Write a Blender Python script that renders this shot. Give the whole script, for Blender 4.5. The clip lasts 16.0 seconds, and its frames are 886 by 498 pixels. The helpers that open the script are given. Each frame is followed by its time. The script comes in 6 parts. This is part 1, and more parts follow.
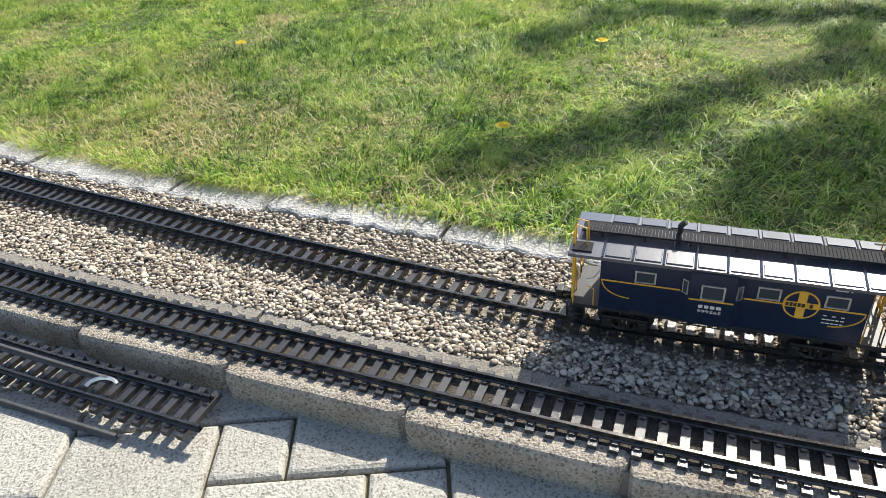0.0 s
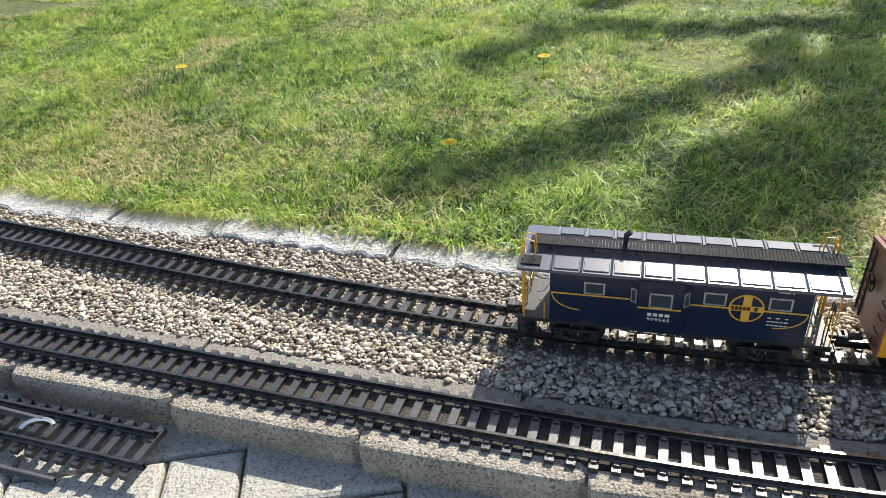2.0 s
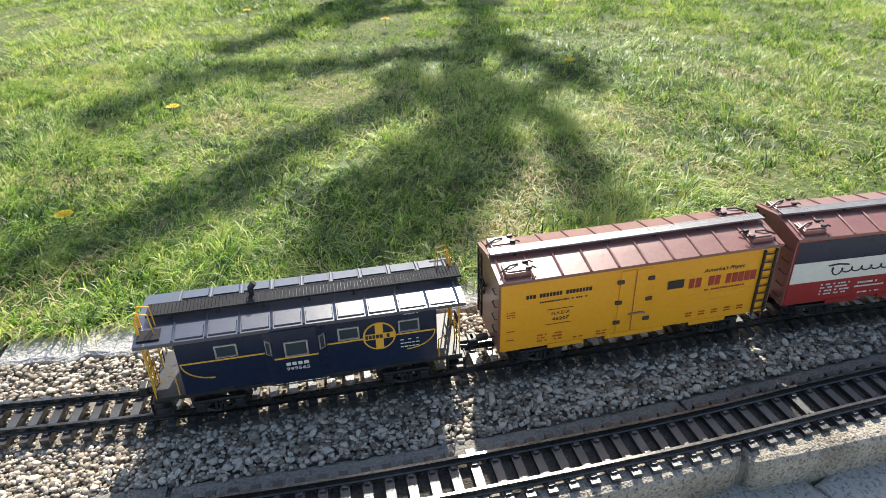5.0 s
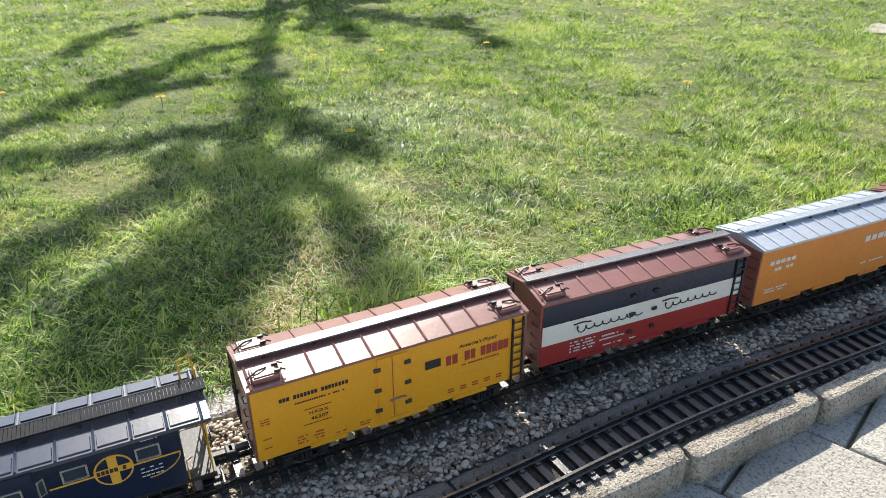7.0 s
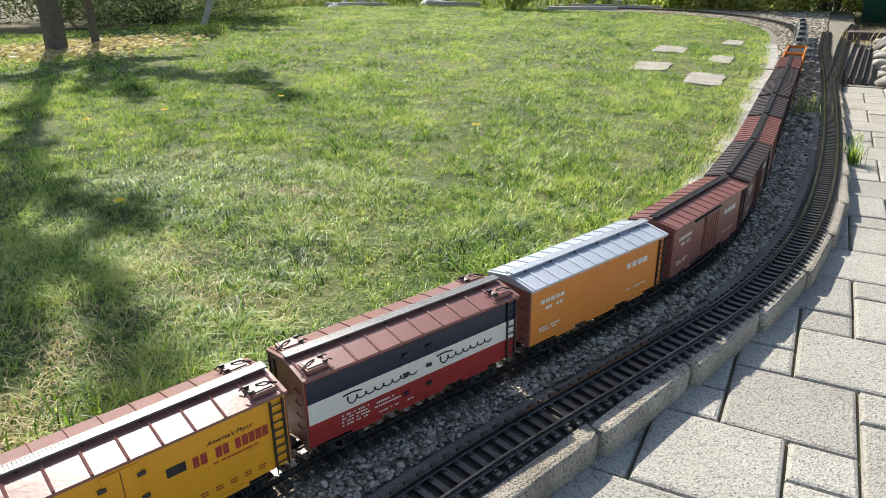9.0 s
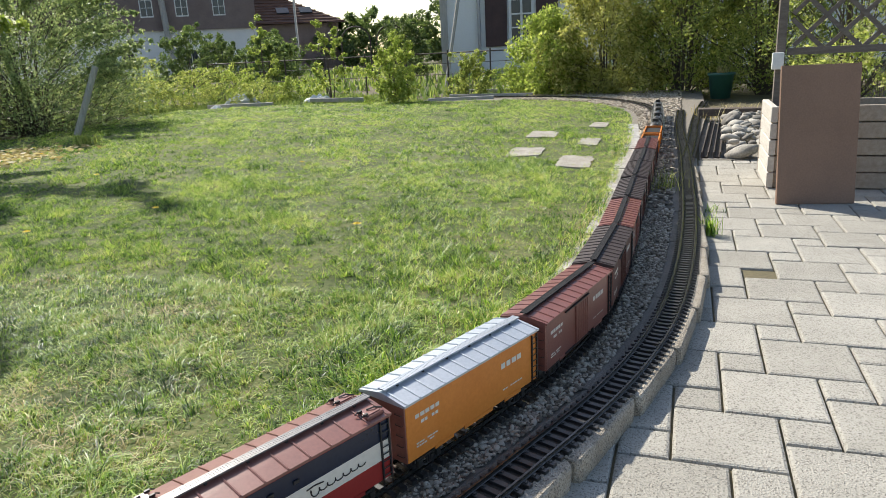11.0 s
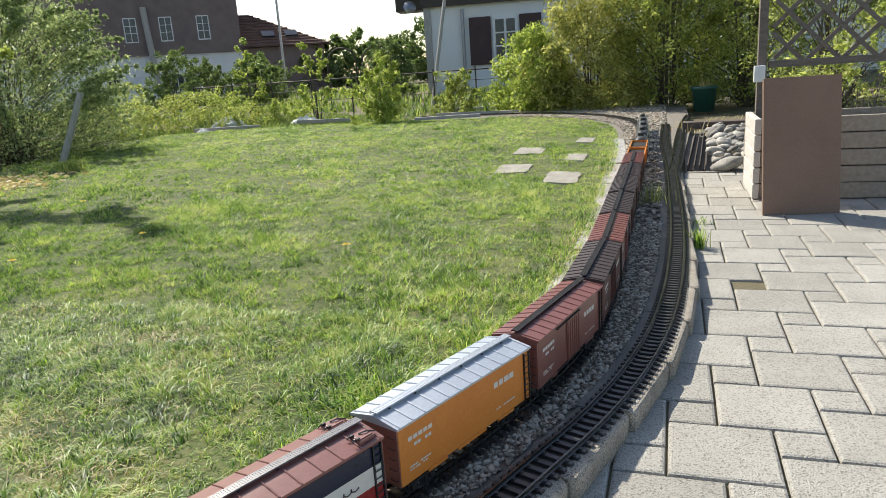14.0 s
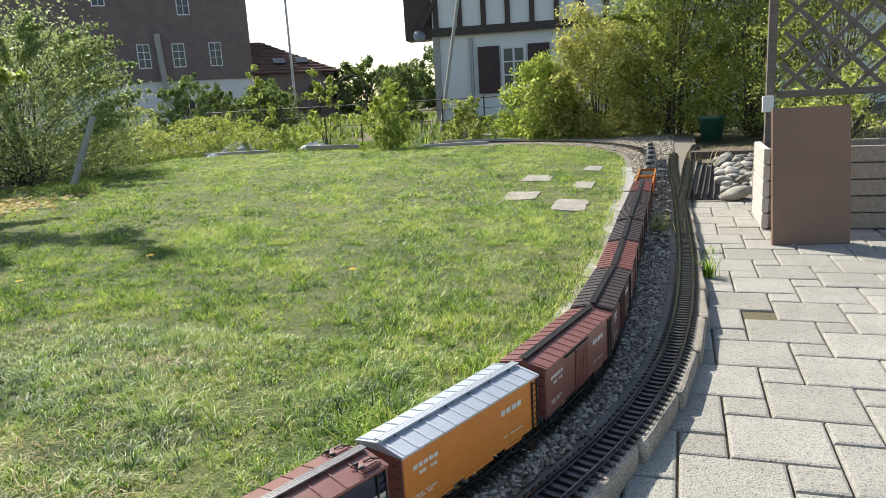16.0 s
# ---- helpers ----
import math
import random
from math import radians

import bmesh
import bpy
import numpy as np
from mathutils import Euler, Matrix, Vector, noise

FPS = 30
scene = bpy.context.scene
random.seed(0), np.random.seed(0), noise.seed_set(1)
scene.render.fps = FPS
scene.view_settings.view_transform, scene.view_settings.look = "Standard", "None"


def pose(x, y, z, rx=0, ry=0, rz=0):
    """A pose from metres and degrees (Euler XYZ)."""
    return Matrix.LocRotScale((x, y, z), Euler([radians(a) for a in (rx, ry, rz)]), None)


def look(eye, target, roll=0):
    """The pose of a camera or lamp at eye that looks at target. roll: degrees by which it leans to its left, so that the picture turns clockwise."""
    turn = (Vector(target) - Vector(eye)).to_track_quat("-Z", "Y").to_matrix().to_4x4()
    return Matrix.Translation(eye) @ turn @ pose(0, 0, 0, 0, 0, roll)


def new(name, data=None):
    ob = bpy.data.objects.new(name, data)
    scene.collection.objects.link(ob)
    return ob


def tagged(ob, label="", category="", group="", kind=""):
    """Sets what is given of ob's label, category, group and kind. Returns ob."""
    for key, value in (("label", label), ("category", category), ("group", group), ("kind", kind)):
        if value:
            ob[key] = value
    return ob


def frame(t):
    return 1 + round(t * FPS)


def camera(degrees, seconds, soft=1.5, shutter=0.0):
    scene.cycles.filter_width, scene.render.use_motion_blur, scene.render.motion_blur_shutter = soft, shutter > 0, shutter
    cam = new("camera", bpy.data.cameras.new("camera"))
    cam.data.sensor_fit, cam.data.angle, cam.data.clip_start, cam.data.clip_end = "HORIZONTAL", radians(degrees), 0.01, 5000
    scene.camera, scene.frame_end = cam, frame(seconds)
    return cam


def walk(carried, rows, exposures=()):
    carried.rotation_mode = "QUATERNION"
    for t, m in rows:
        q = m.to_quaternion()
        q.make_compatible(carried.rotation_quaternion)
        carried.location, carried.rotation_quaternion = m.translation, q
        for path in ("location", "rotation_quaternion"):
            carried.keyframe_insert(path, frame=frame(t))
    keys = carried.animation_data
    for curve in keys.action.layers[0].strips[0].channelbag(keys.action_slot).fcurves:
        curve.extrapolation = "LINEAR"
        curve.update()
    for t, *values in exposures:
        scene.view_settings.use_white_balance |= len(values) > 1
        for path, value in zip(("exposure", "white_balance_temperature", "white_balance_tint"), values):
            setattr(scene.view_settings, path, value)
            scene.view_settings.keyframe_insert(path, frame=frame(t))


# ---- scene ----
cam = camera(64.8, 16.0, soft=0.8)
PATH = [
    (0, (0.853, 0.001, 0.685), (0.840, 1.670, -0.419), -4.84),
    (0.5, (0.854, -0.001, 0.687), (0.853, 1.676, -0.403), -4.61),
    (1, (0.855, -0.001, 0.687), (0.850, 1.676, -0.403), -5.13),
    (1.5, (0.857, 0.003, 0.684), (0.878, 1.680, -0.405), -4.97),
    (2, (0.863, 0.009, 0.678), (0.981, 1.696, -0.390), -4.80),
    (2.5, (0.879, 0.024, 0.676), (1.113, 1.708, -0.378), -4.32),
    (3, (0.876, 0.029, 0.668), (1.247, 1.705, -0.358), -4.45),
    (3.5, (0.888, 0.035, 0.655), (1.390, 1.675, -0.374), -4.34),
    (4, (0.920, 0.023, 0.662), (1.516, 1.625, -0.376), -3.81),
    (4.5, (0.946, 0.022, 0.656), (1.698, 1.565, -0.371), -2.57),
    (5, (0.974, 0.019, 0.663), (1.883, 1.483, -0.351), -1.57),
    (5.2, (0.975, 0.017, 0.669), (1.952, 1.449, -0.329), -1.00),
    (7.3, (1.102, -0.024, 0.695), (2.468, 1.151, -0.173), -0.56),
    (7.5, (1.115, -0.027, 0.695), (2.513, 1.117, -0.164), -0.71),
    (8, (1.144, -0.037, 0.694), (2.630, 1.003, -0.150), -0.67),
    (8.5, (1.181, -0.053, 0.683), (2.750, 0.887, -0.126), -0.31),
    (9, (1.203, -0.070, 0.692), (2.833, 0.798, -0.076), -0.58),
    (9.5, (1.221, -0.081, 0.707), (2.898, 0.721, -0.031), -0.95),
    (10, (1.233, -0.093, 0.726), (2.962, 0.658, 0.056), -1.57),
    (10.2, (1.237, -0.100, 0.731), (2.987, 0.622, 0.086), -2.05),
    (12.3, (1.267, -0.129, 0.736), (3.117, 0.463, 0.260), -3.08),
    (12.5, (1.265, -0.129, 0.738), (3.112, 0.467, 0.253), -3.28),
    (13, (1.266, -0.125, 0.735), (3.109, 0.474, 0.240), -3.43),
    (13.5, (1.265, -0.123, 0.735), (3.101, 0.492, 0.232), -3.99),
    (14, (1.259, -0.120, 0.735), (3.094, 0.497, 0.234), -3.97),
    (14.5, (1.258, -0.118, 0.738), (3.094, 0.501, 0.240), -4.21),
    (15, (1.257, -0.118, 0.738), (3.097, 0.499, 0.257), -4.18),
    (15.5, (1.259, -0.114, 0.738), (3.105, 0.509, 0.288), -3.38),
    (16, (1.267, -0.114, 0.730), (3.115, 0.522, 0.304), -3.38),
]
EXPOSURES = [(0, 0.58), (5.2, 0.74), (7.3, 0.7), (10.2, 0.38), (12.3, 0.38), (16, 0.42)]
walk(cam, [(t, look(eye, target, roll)) for t, eye, target, roll in PATH], EXPOSURES)

# ---- light: a clear morning, low sun beyond the lawn ----
SUN_AZ = radians(37.5)               # from +y towards +x
SUN_EL = radians(42.5)
world = bpy.data.worlds.new("sky")
scene.world = world
world.use_nodes = True
sky = world.node_tree.nodes.new("ShaderNodeTexSky")
sky.sky_type = "NISHITA"
sky.sun_disc = False
sky.sun_elevation, sky.sun_rotation = SUN_EL, SUN_AZ
sky.dust_density, sky.air_density, sky.ozone_density = 1.2, 1.0, 0.6
world.node_tree.links.new(sky.outputs[0], world.node_tree.nodes["Background"].inputs[0])
world.node_tree.nodes["Background"].inputs[1].default_value = 0.13
sun_dir = Vector((math.sin(SUN_AZ) * math.cos(SUN_EL), math.cos(SUN_AZ) * math.cos(SUN_EL), math.sin(SUN_EL)))
sun_data = bpy.data.lights.new("sun", "SUN")
sun_data.energy, sun_data.angle, sun_data.color = 5.0, radians(0.6), (1.0, 0.945, 0.84)
sun_lamp = new("sun", sun_data)
sun_lamp.matrix_world = look(sun_dir * 30, (0, 0, 0))


# ---- materials ----
def material(name, colours, rough=0.7, scale=20.0, fine=200.0, bump=0.2, metal=0.0, spec=0.5, random_tint=0.0, island=False, bump_scale=None, stretch=None, dist=0.002, coat=0.0, speckle=0.0):
    """Noise-mixed surface: colours is a list of two or three base colours; variation at two scales, bump from the fine one."""
    m = bpy.data.materials.new(name)
    m.use_nodes = True
    nt = m.node_tree
    b = nt.nodes["Principled BSDF"]
    b.inputs["Roughness"].default_value = rough
    b.inputs["Metallic"].default_value = metal
    b.inputs["Specular IOR Level"].default_value = spec
    b.inputs["Coat Weight"].default_value = coat
    tc = nt.nodes.new("ShaderNodeTexCoord")
    src = tc.outputs["Object"]
    if speckle:
        src = nt.nodes.new("ShaderNodeNewGeometry").outputs["Position"]
    if stretch:
        mp = nt.nodes.new("ShaderNodeMapping")
        mp.inputs["Scale"].default_value = stretch
        nt.links.new(src, mp.inputs["Vector"])
        src = mp.outputs[0]
    n1 = nt.nodes.new("ShaderNodeTexNoise")
    n1.inputs["Scale"].default_value, n1.inputs["Detail"].default_value = scale, 4.0
    n2 = nt.nodes.new("ShaderNodeTexNoise")
    n2.inputs["Scale"].default_value, n2.inputs["Detail"].default_value = fine, 3.0
    for n in (n1, n2):
        nt.links.new(src, n.inputs["Vector"])
    mix = nt.nodes.new("ShaderNodeMath")
    mix.operation = "MULTIPLY_ADD"
    mix.inputs[1].default_value = 0.5
    nt.links.new(n2.outputs["Fac"], mix.inputs[0])
    half = nt.nodes.new("ShaderNodeMath")
    half.operation = "MULTIPLY"
    half.inputs[1].default_value = 0.5
    nt.links.new(n1.outputs["Fac"], half.inputs[0])
    nt.links.new(half.outputs[0], mix.inputs[2])
    val = mix.outputs[0]
    if random_tint:
        info = nt.nodes.new("ShaderNodeNewGeometry" if island else "ShaderNodeObjectInfo")
        rnd = info.outputs["Random Per Island"] if island else info.outputs["Random"]
        ad = nt.nodes.new("ShaderNodeMath")
        ad.operation = "MULTIPLY_ADD"
        ad.inputs[1].default_value = random_tint
        nt.links.new(rnd, ad.inputs[0])
        sh = nt.nodes.new("ShaderNodeMath")
        sh.operation = "SUBTRACT"
        sh.inputs[1].default_value = random_tint / 2
        nt.links.new(val, sh.inputs[0])
        nt.links.new(sh.outputs[0], ad.inputs[2])
        val = ad.outputs[0]
    ramp = nt.nodes.new("ShaderNodeValToRGB")
    ramp.color_ramp.elements[0].position, ramp.color_ramp.elements[1].position = 0.32, 0.68
    ramp.color_ramp.elements[0].color = (*colours[0], 1)
    ramp.color_ramp.elements[1].color = (*colours[-1], 1)
    if len(colours) == 3:
        e = ramp.color_ramp.elements.new(0.5)
        e.color = (*colours[1], 1)
    nt.links.new(val, ramp.inputs[0])
    if speckle:
        vo = nt.nodes.new("ShaderNodeTexVoronoi")
        vo.inputs["Scale"].default_value = 360.0
        nt.links.new(src, vo.inputs["Vector"])
        sp = nt.nodes.new("ShaderNodeValToRGB")
        sp.color_ramp.elements[0].position, sp.color_ramp.elements[1].position = 0.14, 0.40
        sp.color_ramp.elements[0].color, sp.color_ramp.elements[1].color = (0.16, 0.145, 0.13, 1), (1, 1, 1, 1)
        nt.links.new(vo.outputs["Color"], sp.inputs[0])
        mm = nt.nodes.new("ShaderNodeMix")
        mm.data_type, mm.blend_type = "RGBA", "MULTIPLY"
        mm.inputs["Factor"].default_value = speckle
        nt.links.new(ramp.outputs[0], mm.inputs["A"])
        nt.links.new(sp.outputs[0], mm.inputs["B"])
        nt.links.new(mm.outputs["Result"], b.inputs["Base Color"])
    else:
        nt.links.new(ramp.outputs[0], b.inputs["Base Color"])
    if bump:
        bp = nt.nodes.new("ShaderNodeBump")
        bp.inputs["Strength"].default_value, bp.inputs["Distance"].default_value = bump, dist
        nt.links.new(n2.outputs["Fac"], bp.inputs["Height"])
        nt.links.new(bp.outputs[0], b.inputs["Normal"])
    return m


def leaf_material(name, colours, rough=0.5, through_light=0.35, patch=False, glow=1.5):
    """Thin leaf: diffuse and translucent, varied leaf by leaf."""
    m = bpy.data.materials.new(name)
    m.use_nodes = True
    nt = m.node_tree
    b = nt.nodes["Principled BSDF"]
    b.inputs["Roughness"].default_value = rough
    geo = nt.nodes.new("ShaderNodeNewGeometry")
    ramp = nt.nodes.new("ShaderNodeValToRGB")
    els = ramp.color_ramp.elements
    els[0].color, els[1].color = (*colours[0], 1), (*colours[-1], 1)
    for k, c in enumerate(colours[1:-1]):
        els.new((k + 1) / (len(colours) - 1)).color = (*c, 1)
    val = geo.outputs["Random Per Island"]
    if patch:
        tc = nt.nodes.new("ShaderNodeTexCoord")
        for scale, share in ((1.1, 0.7), (4.5, 0.7), (14.0, 0.9), (45.0, 0.9)):
            n = nt.nodes.new("ShaderNodeTexNoise")
            n.inputs["Scale"].default_value, n.inputs["Detail"].default_value = scale, 2.0
            nt.links.new(tc.outputs["Object"], n.inputs["Vector"])
            k = nt.nodes.new("ShaderNodeMath")
            k.operation = "SUBTRACT"
            k.inputs[1].default_value = 0.5
            nt.links.new(n.outputs["Fac"], k.inputs[0])
            m2 = nt.nodes.new("ShaderNodeMath")
            m2.operation = "MULTIPLY_ADD"
            m2.inputs[1].default_value = share * 1.6
            nt.links.new(k.outputs[0], m2.inputs[0])
            nt.links.new(val, m2.inputs[2])
            val = m2.outputs[0]
    nt.links.new(val, ramp.inputs[0])
    nt.links.new(ramp.outputs[0], b.inputs["Base Color"])
    tr = nt.nodes.new("ShaderNodeBsdfTranslucent")
    lit = nt.nodes.new("ShaderNodeMix")
    lit.data_type, lit.blend_type = "RGBA", "MULTIPLY"
    lit.inputs["Factor"].default_value = 1.0
    lit.inputs["B"].default_value = (glow, glow * 0.98, glow * 0.8, 1)
    nt.links.new(ramp.outputs[0], lit.inputs["A"])
    nt.links.new(lit.outputs["Result"], tr.inputs["Color"])
    mx = nt.nodes.new("ShaderNodeMixShader")
    mx.inputs[0].default_value = through_light
    nt.links.new(b.outputs[0], mx.inputs[1])
    nt.links.new(tr.outputs[0], mx.inputs[2])
    nt.links.new(mx.outputs[0], nt.nodes["Material Output"].inputs["Surface"])
    return m


M = {}
M["soil"] = material("soil", [(0.10, 0.085, 0.05), (0.17, 0.145, 0.08)], 0.95, 6, 90, 0.6)
M["turf"] = material("turf", [(0.035, 0.05, 0.012), (0.09, 0.115, 0.028), (0.20, 0.185, 0.075)], 0.95, 3, 60, 0.6, dist=0.01)
M["grass"] = leaf_material("grass", patch=True, colours=[(0.022, 0.065, 0.008), (0.125, 0.255, 0.03), (0.265, 0.43, 0.056), (0.42, 0.56, 0.105), (0.60, 0.61, 0.23)], rough=0.42, through_light=0.5, glow=1.3)
M["gravel_bed"] = material("gravel_bed", [(0.15, 0.132, 0.108), (0.28, 0.25, 0.205)], 0.9, 30, 160, 0.8)
M["pebble"] = material("pebble", [(0.22, 0.18, 0.135), (0.41, 0.35, 0.27), (0.60, 0.525, 0.42)], 0.75, 40, 300, 0.2, random_tint=0.6, island=True, spec=0.2)
M["grit"] = material("grit", [(0.03, 0.026, 0.02), (0.11, 0.095, 0.075)], 0.95, 60, 400, 0.9, dist=0.004)
M["concrete"] = material("concrete", [(0.15, 0.135, 0.112), (0.32, 0.295, 0.25)], 0.9, 7, 300, 0.9, dist=0.003, speckle=0.4)
M["step_slab"] = material("step_slab", [(0.22, 0.20, 0.165), (0.50, 0.465, 0.40)], 0.9, 14, 200, 0.8, dist=0.003, speckle=0.4)
M["white_kerb"] = material("white_kerb", [(0.25, 0.24, 0.225), (0.62, 0.60, 0.57)], 0.9, 16, 160, 1.0, dist=0.006, speckle=0.25)
M["kerb_stone"] = material("kerb_stone", [(0.20, 0.165, 0.12), (0.54, 0.485, 0.40)], 0.9, 14, 300, 1.0, dist=0.004, speckle=0.7)
M["paver"] = material("paver", [(0.34, 0.322, 0.277), (0.48, 0.457, 0.40)], 0.9, 6, 260, 1.0, random_tint=0.25, dist=0.003, speckle=0.6)
M["rail"] = material("rail", [(0.05, 0.048, 0.045), (0.17, 0.162, 0.15)], 0.25, 12, 200, 0.1, metal=0.85)
M["sleeper"] = material("sleeper", [(0.014, 0.013, 0.012), (0.05, 0.047, 0.044)], 0.36, 20, 300, 0.2, spec=1.0, random_tint=0.25, stretch=(1, 6, 1))
M["navy"] = material("navy", [(0.006, 0.013, 0.034), (0.011, 0.022, 0.05)], 0.27, 8, 120, 0.05)
M["yellow"] = material("yellow", [(0.74, 0.32, 0.012), (0.82, 0.38, 0.018)], 0.4, 8, 160, 0.04)
M["oxide"] = material("oxide", [(0.17, 0.062, 0.047), (0.25, 0.094, 0.074)], 0.33, 12, 160, 0.08, spec=0.9)
M["red"] = material("red", [(0.28, 0.022, 0.02), (0.34, 0.03, 0.026)], 0.42, 8, 150, 0.04)
M["cream"] = material("cream", [(0.68, 0.64, 0.55), (0.76, 0.73, 0.65)], 0.45, 8, 150, 0.04)
M["black"] = material("black", [(0.010, 0.010, 0.011), (0.028, 0.027, 0.027)], 0.5, 20, 200, 0.15)
M["dark_brown"] = material("dark_brown", [(0.075, 0.028, 0.022), (0.12, 0.045, 0.036)], 0.5, 12, 160, 0.08)
M["dark_roof"] = material("dark_roof", [(0.035, 0.024, 0.022), (0.07, 0.05, 0.045)], 0.5, 12, 160, 0.1)
M["orange"] = material("orange", [(0.62, 0.20, 0.03), (0.72, 0.26, 0.045)], 0.45, 10, 150, 0.04)
M["silver_roof"] = material("silver_roof", [(0.42, 0.46, 0.5), (0.55, 0.58, 0.62)], 0.35, 10, 150, 0.06, metal=0.4)
M["brown_board"] = material("brown_board", [(0.20, 0.12, 0.08), (0.27, 0.165, 0.112)], 0.65, 4, 160, 0.1)
M["weathered_wood"] = material("weathered_wood", [(0.22, 0.175, 0.13), (0.40, 0.345, 0.28)], 0.85, 6, 80, 0.5, stretch=(1, 8, 8))
M["dark_beam"] = material("dark_beam", [(0.07, 0.05, 0.038), (0.16, 0.125, 0.10)], 0.8, 8, 90, 0.5, stretch=(8, 1, 8))
M["grey_wood"] = material("grey_wood", [(0.30, 0.285, 0.26), (0.52, 0.50, 0.46)], 0.85, 8, 90, 0.5, stretch=(8, 8, 1))
M["dark_wood"] = material("dark_wood", [(0.045, 0.035, 0.03), (0.09, 0.07, 0.055)], 0.7, 8, 90, 0.3, stretch=(1, 1, 8))
M["plaster"] = material("plaster", [(0.74, 0.74, 0.73), (0.84, 0.84, 0.82)], 0.9, 1.5, 40, 0.2)
M["shingle"] = material("shingle", [(0.16, 0.12, 0.11), (0.24, 0.19, 0.17)], 0.85, 2, 30, 0.3)
M["roof_tile"] = material("roof_tile", [(0.11, 0.06, 0.045), (0.19, 0.105, 0.078)], 0.8, 3, 30, 0.3, random_tint=0.3)
M["bark"] = material("bark", [(0.07, 0.055, 0.04), (0.17, 0.14, 0.11)], 0.9, 20, 120, 0.8)
M["leaf_herb"] = leaf_material("leaf_herb", [(0.07, 0.12, 0.03), (0.16, 0.24, 0.055), (0.32, 0.37, 0.11)], 0.45, 0.45)
M["leaf_spring"] = leaf_material("leaf_spring", [(0.16, 0.23, 0.04), (0.30, 0.38, 0.08), (0.48, 0.52, 0.16)], 0.45, 0.5)
M["leaf_dark"] = leaf_material("leaf_dark", [(0.06, 0.10, 0.035), (0.12, 0.18, 0.055), (0.22, 0.28, 0.09)], 0.45, 0.45)
M["leaf_mid"] = leaf_material("leaf_mid", [(0.13, 0.18, 0.045), (0.28, 0.34, 0.085), (0.48, 0.49, 0.17)], 0.45, 0.55)
M["leaf_gold"] = leaf_material("leaf_gold", [(0.20, 0.22, 0.06), (0.38, 0.39, 0.12), (0.56, 0.54, 0.22)], 0.45, 0.5)
M["blossom"] = leaf_material("blossom", [(0.55, 0.55, 0.48), (0.78, 0.78, 0.72)])
M["leaf_ever"] = leaf_material("leaf_ever", [(0.12, 0.18, 0.08), (0.25, 0.32, 0.14), (0.44, 0.49, 0.25)], 0.45, 0.5)
M["trellis_wood"] = material("trellis_wood", [(0.11, 0.09, 0.075), (0.22, 0.185, 0.155)], 0.8, 8, 90, 0.4, stretch=(1, 1, 8))
M["navy_roof"] = material("navy_roof", [(0.018, 0.027, 0.05), (0.036, 0.047, 0.075)], 0.30, 8, 120, 0.06, spec=1.0, coat=0.3)
M["dandelion"] = material("dandelion", [(0.80, 0.56, 0.01), (0.88, 0.68, 0.03)], 0.6, 100, 400, 0.3)
M["straw"] = leaf_material("straw", [(0.32, 0.25, 0.11), (0.50, 0.42, 0.21), (0.64, 0.57, 0.35)], 0.6, 0.35)
M["green_stem"] = material("green_stem", [(0.08, 0.15, 0.03), (0.14, 0.22, 0.05)], 0.6, 60, 300, 0.1)
M["pale_wood"] = material("pale_wood", [(0.50, 0.46, 0.40), (0.68, 0.64, 0.57)], 0.8, 8, 90, 0.4, stretch=(1, 8, 8))
M["shutter"] = material("shutter", [(0.045, 0.022, 0.022), (0.08, 0.04, 0.038)], 0.6, 6, 60, 0.2)
M["boulder"] = material("boulder", [(0.18, 0.165, 0.14), (0.46, 0.43, 0.37)], 0.85, 14, 120, 0.6, random_tint=0.6)
M["sheet_plastic"] = material("sheet_plastic", [(0.42, 0.46, 0.52), (0.62, 0.65, 0.70)], 0.35, 8, 100, 0.2)
M["green_plastic"] = material("green_plastic", [(0.02, 0.085, 0.065), (0.035, 0.12, 0.09)], 0.4, 10, 150, 0.05)
M["glass"] = material("glass", [(0.03, 0.04, 0.05), (0.05, 0.06, 0.07)], 0.08, 3, 20, 0.0)
M["white_paint"] = material("white_paint", [(0.72, 0.72, 0.70), (0.82, 0.82, 0.8)], 0.5, 6, 100, 0.1)
M["metal_grey"] = material("metal_grey", [(0.25, 0.25, 0.26), (0.4, 0.4, 0.42)], 0.4, 10, 150, 0.1, metal=0.8)
M["old_rail"] = material("old_rail", [(0.10, 0.095, 0.09), (0.2, 0.19, 0.18)], 0.5, 12, 150, 0.2, metal=0.6)
M["steel"] = material("steel", [(0.5, 0.5, 0.5), (0.7, 0.7, 0.7)], 0.3, 30, 200, 0.05, metal=0.9)
M["gold"] = material("gold", [(0.68, 0.34, 0.03), (0.80, 0.44, 0.05)], 0.4, 20, 200, 0.0)
M["black_print"] = material("black_print", [(0.02, 0.015, 0.012), (0.03, 0.02, 0.018)], 0.6, 20, 200, 0.0)
M["red_print"] = material("red_print", [(0.30, 0.03, 0.02), (0.36, 0.045, 0.03)], 0.6, 20, 200, 0.0)
M["white_print"] = material("white_print", [(0.62, 0.60, 0.55), (0.72, 0.70, 0.65)], 0.6, 20, 200, 0.0)
M["walk_grey"] = material("walk_grey", [(0.10, 0.095, 0.095), (0.20, 0.19, 0.19)], 0.34, 20, 200, 0.1, spec=1.0)
M["grating"] = material("grating", [(0.012, 0.012, 0.014), (0.03, 0.03, 0.033)], 0.8, 20, 200, 0.1, spec=0.2)


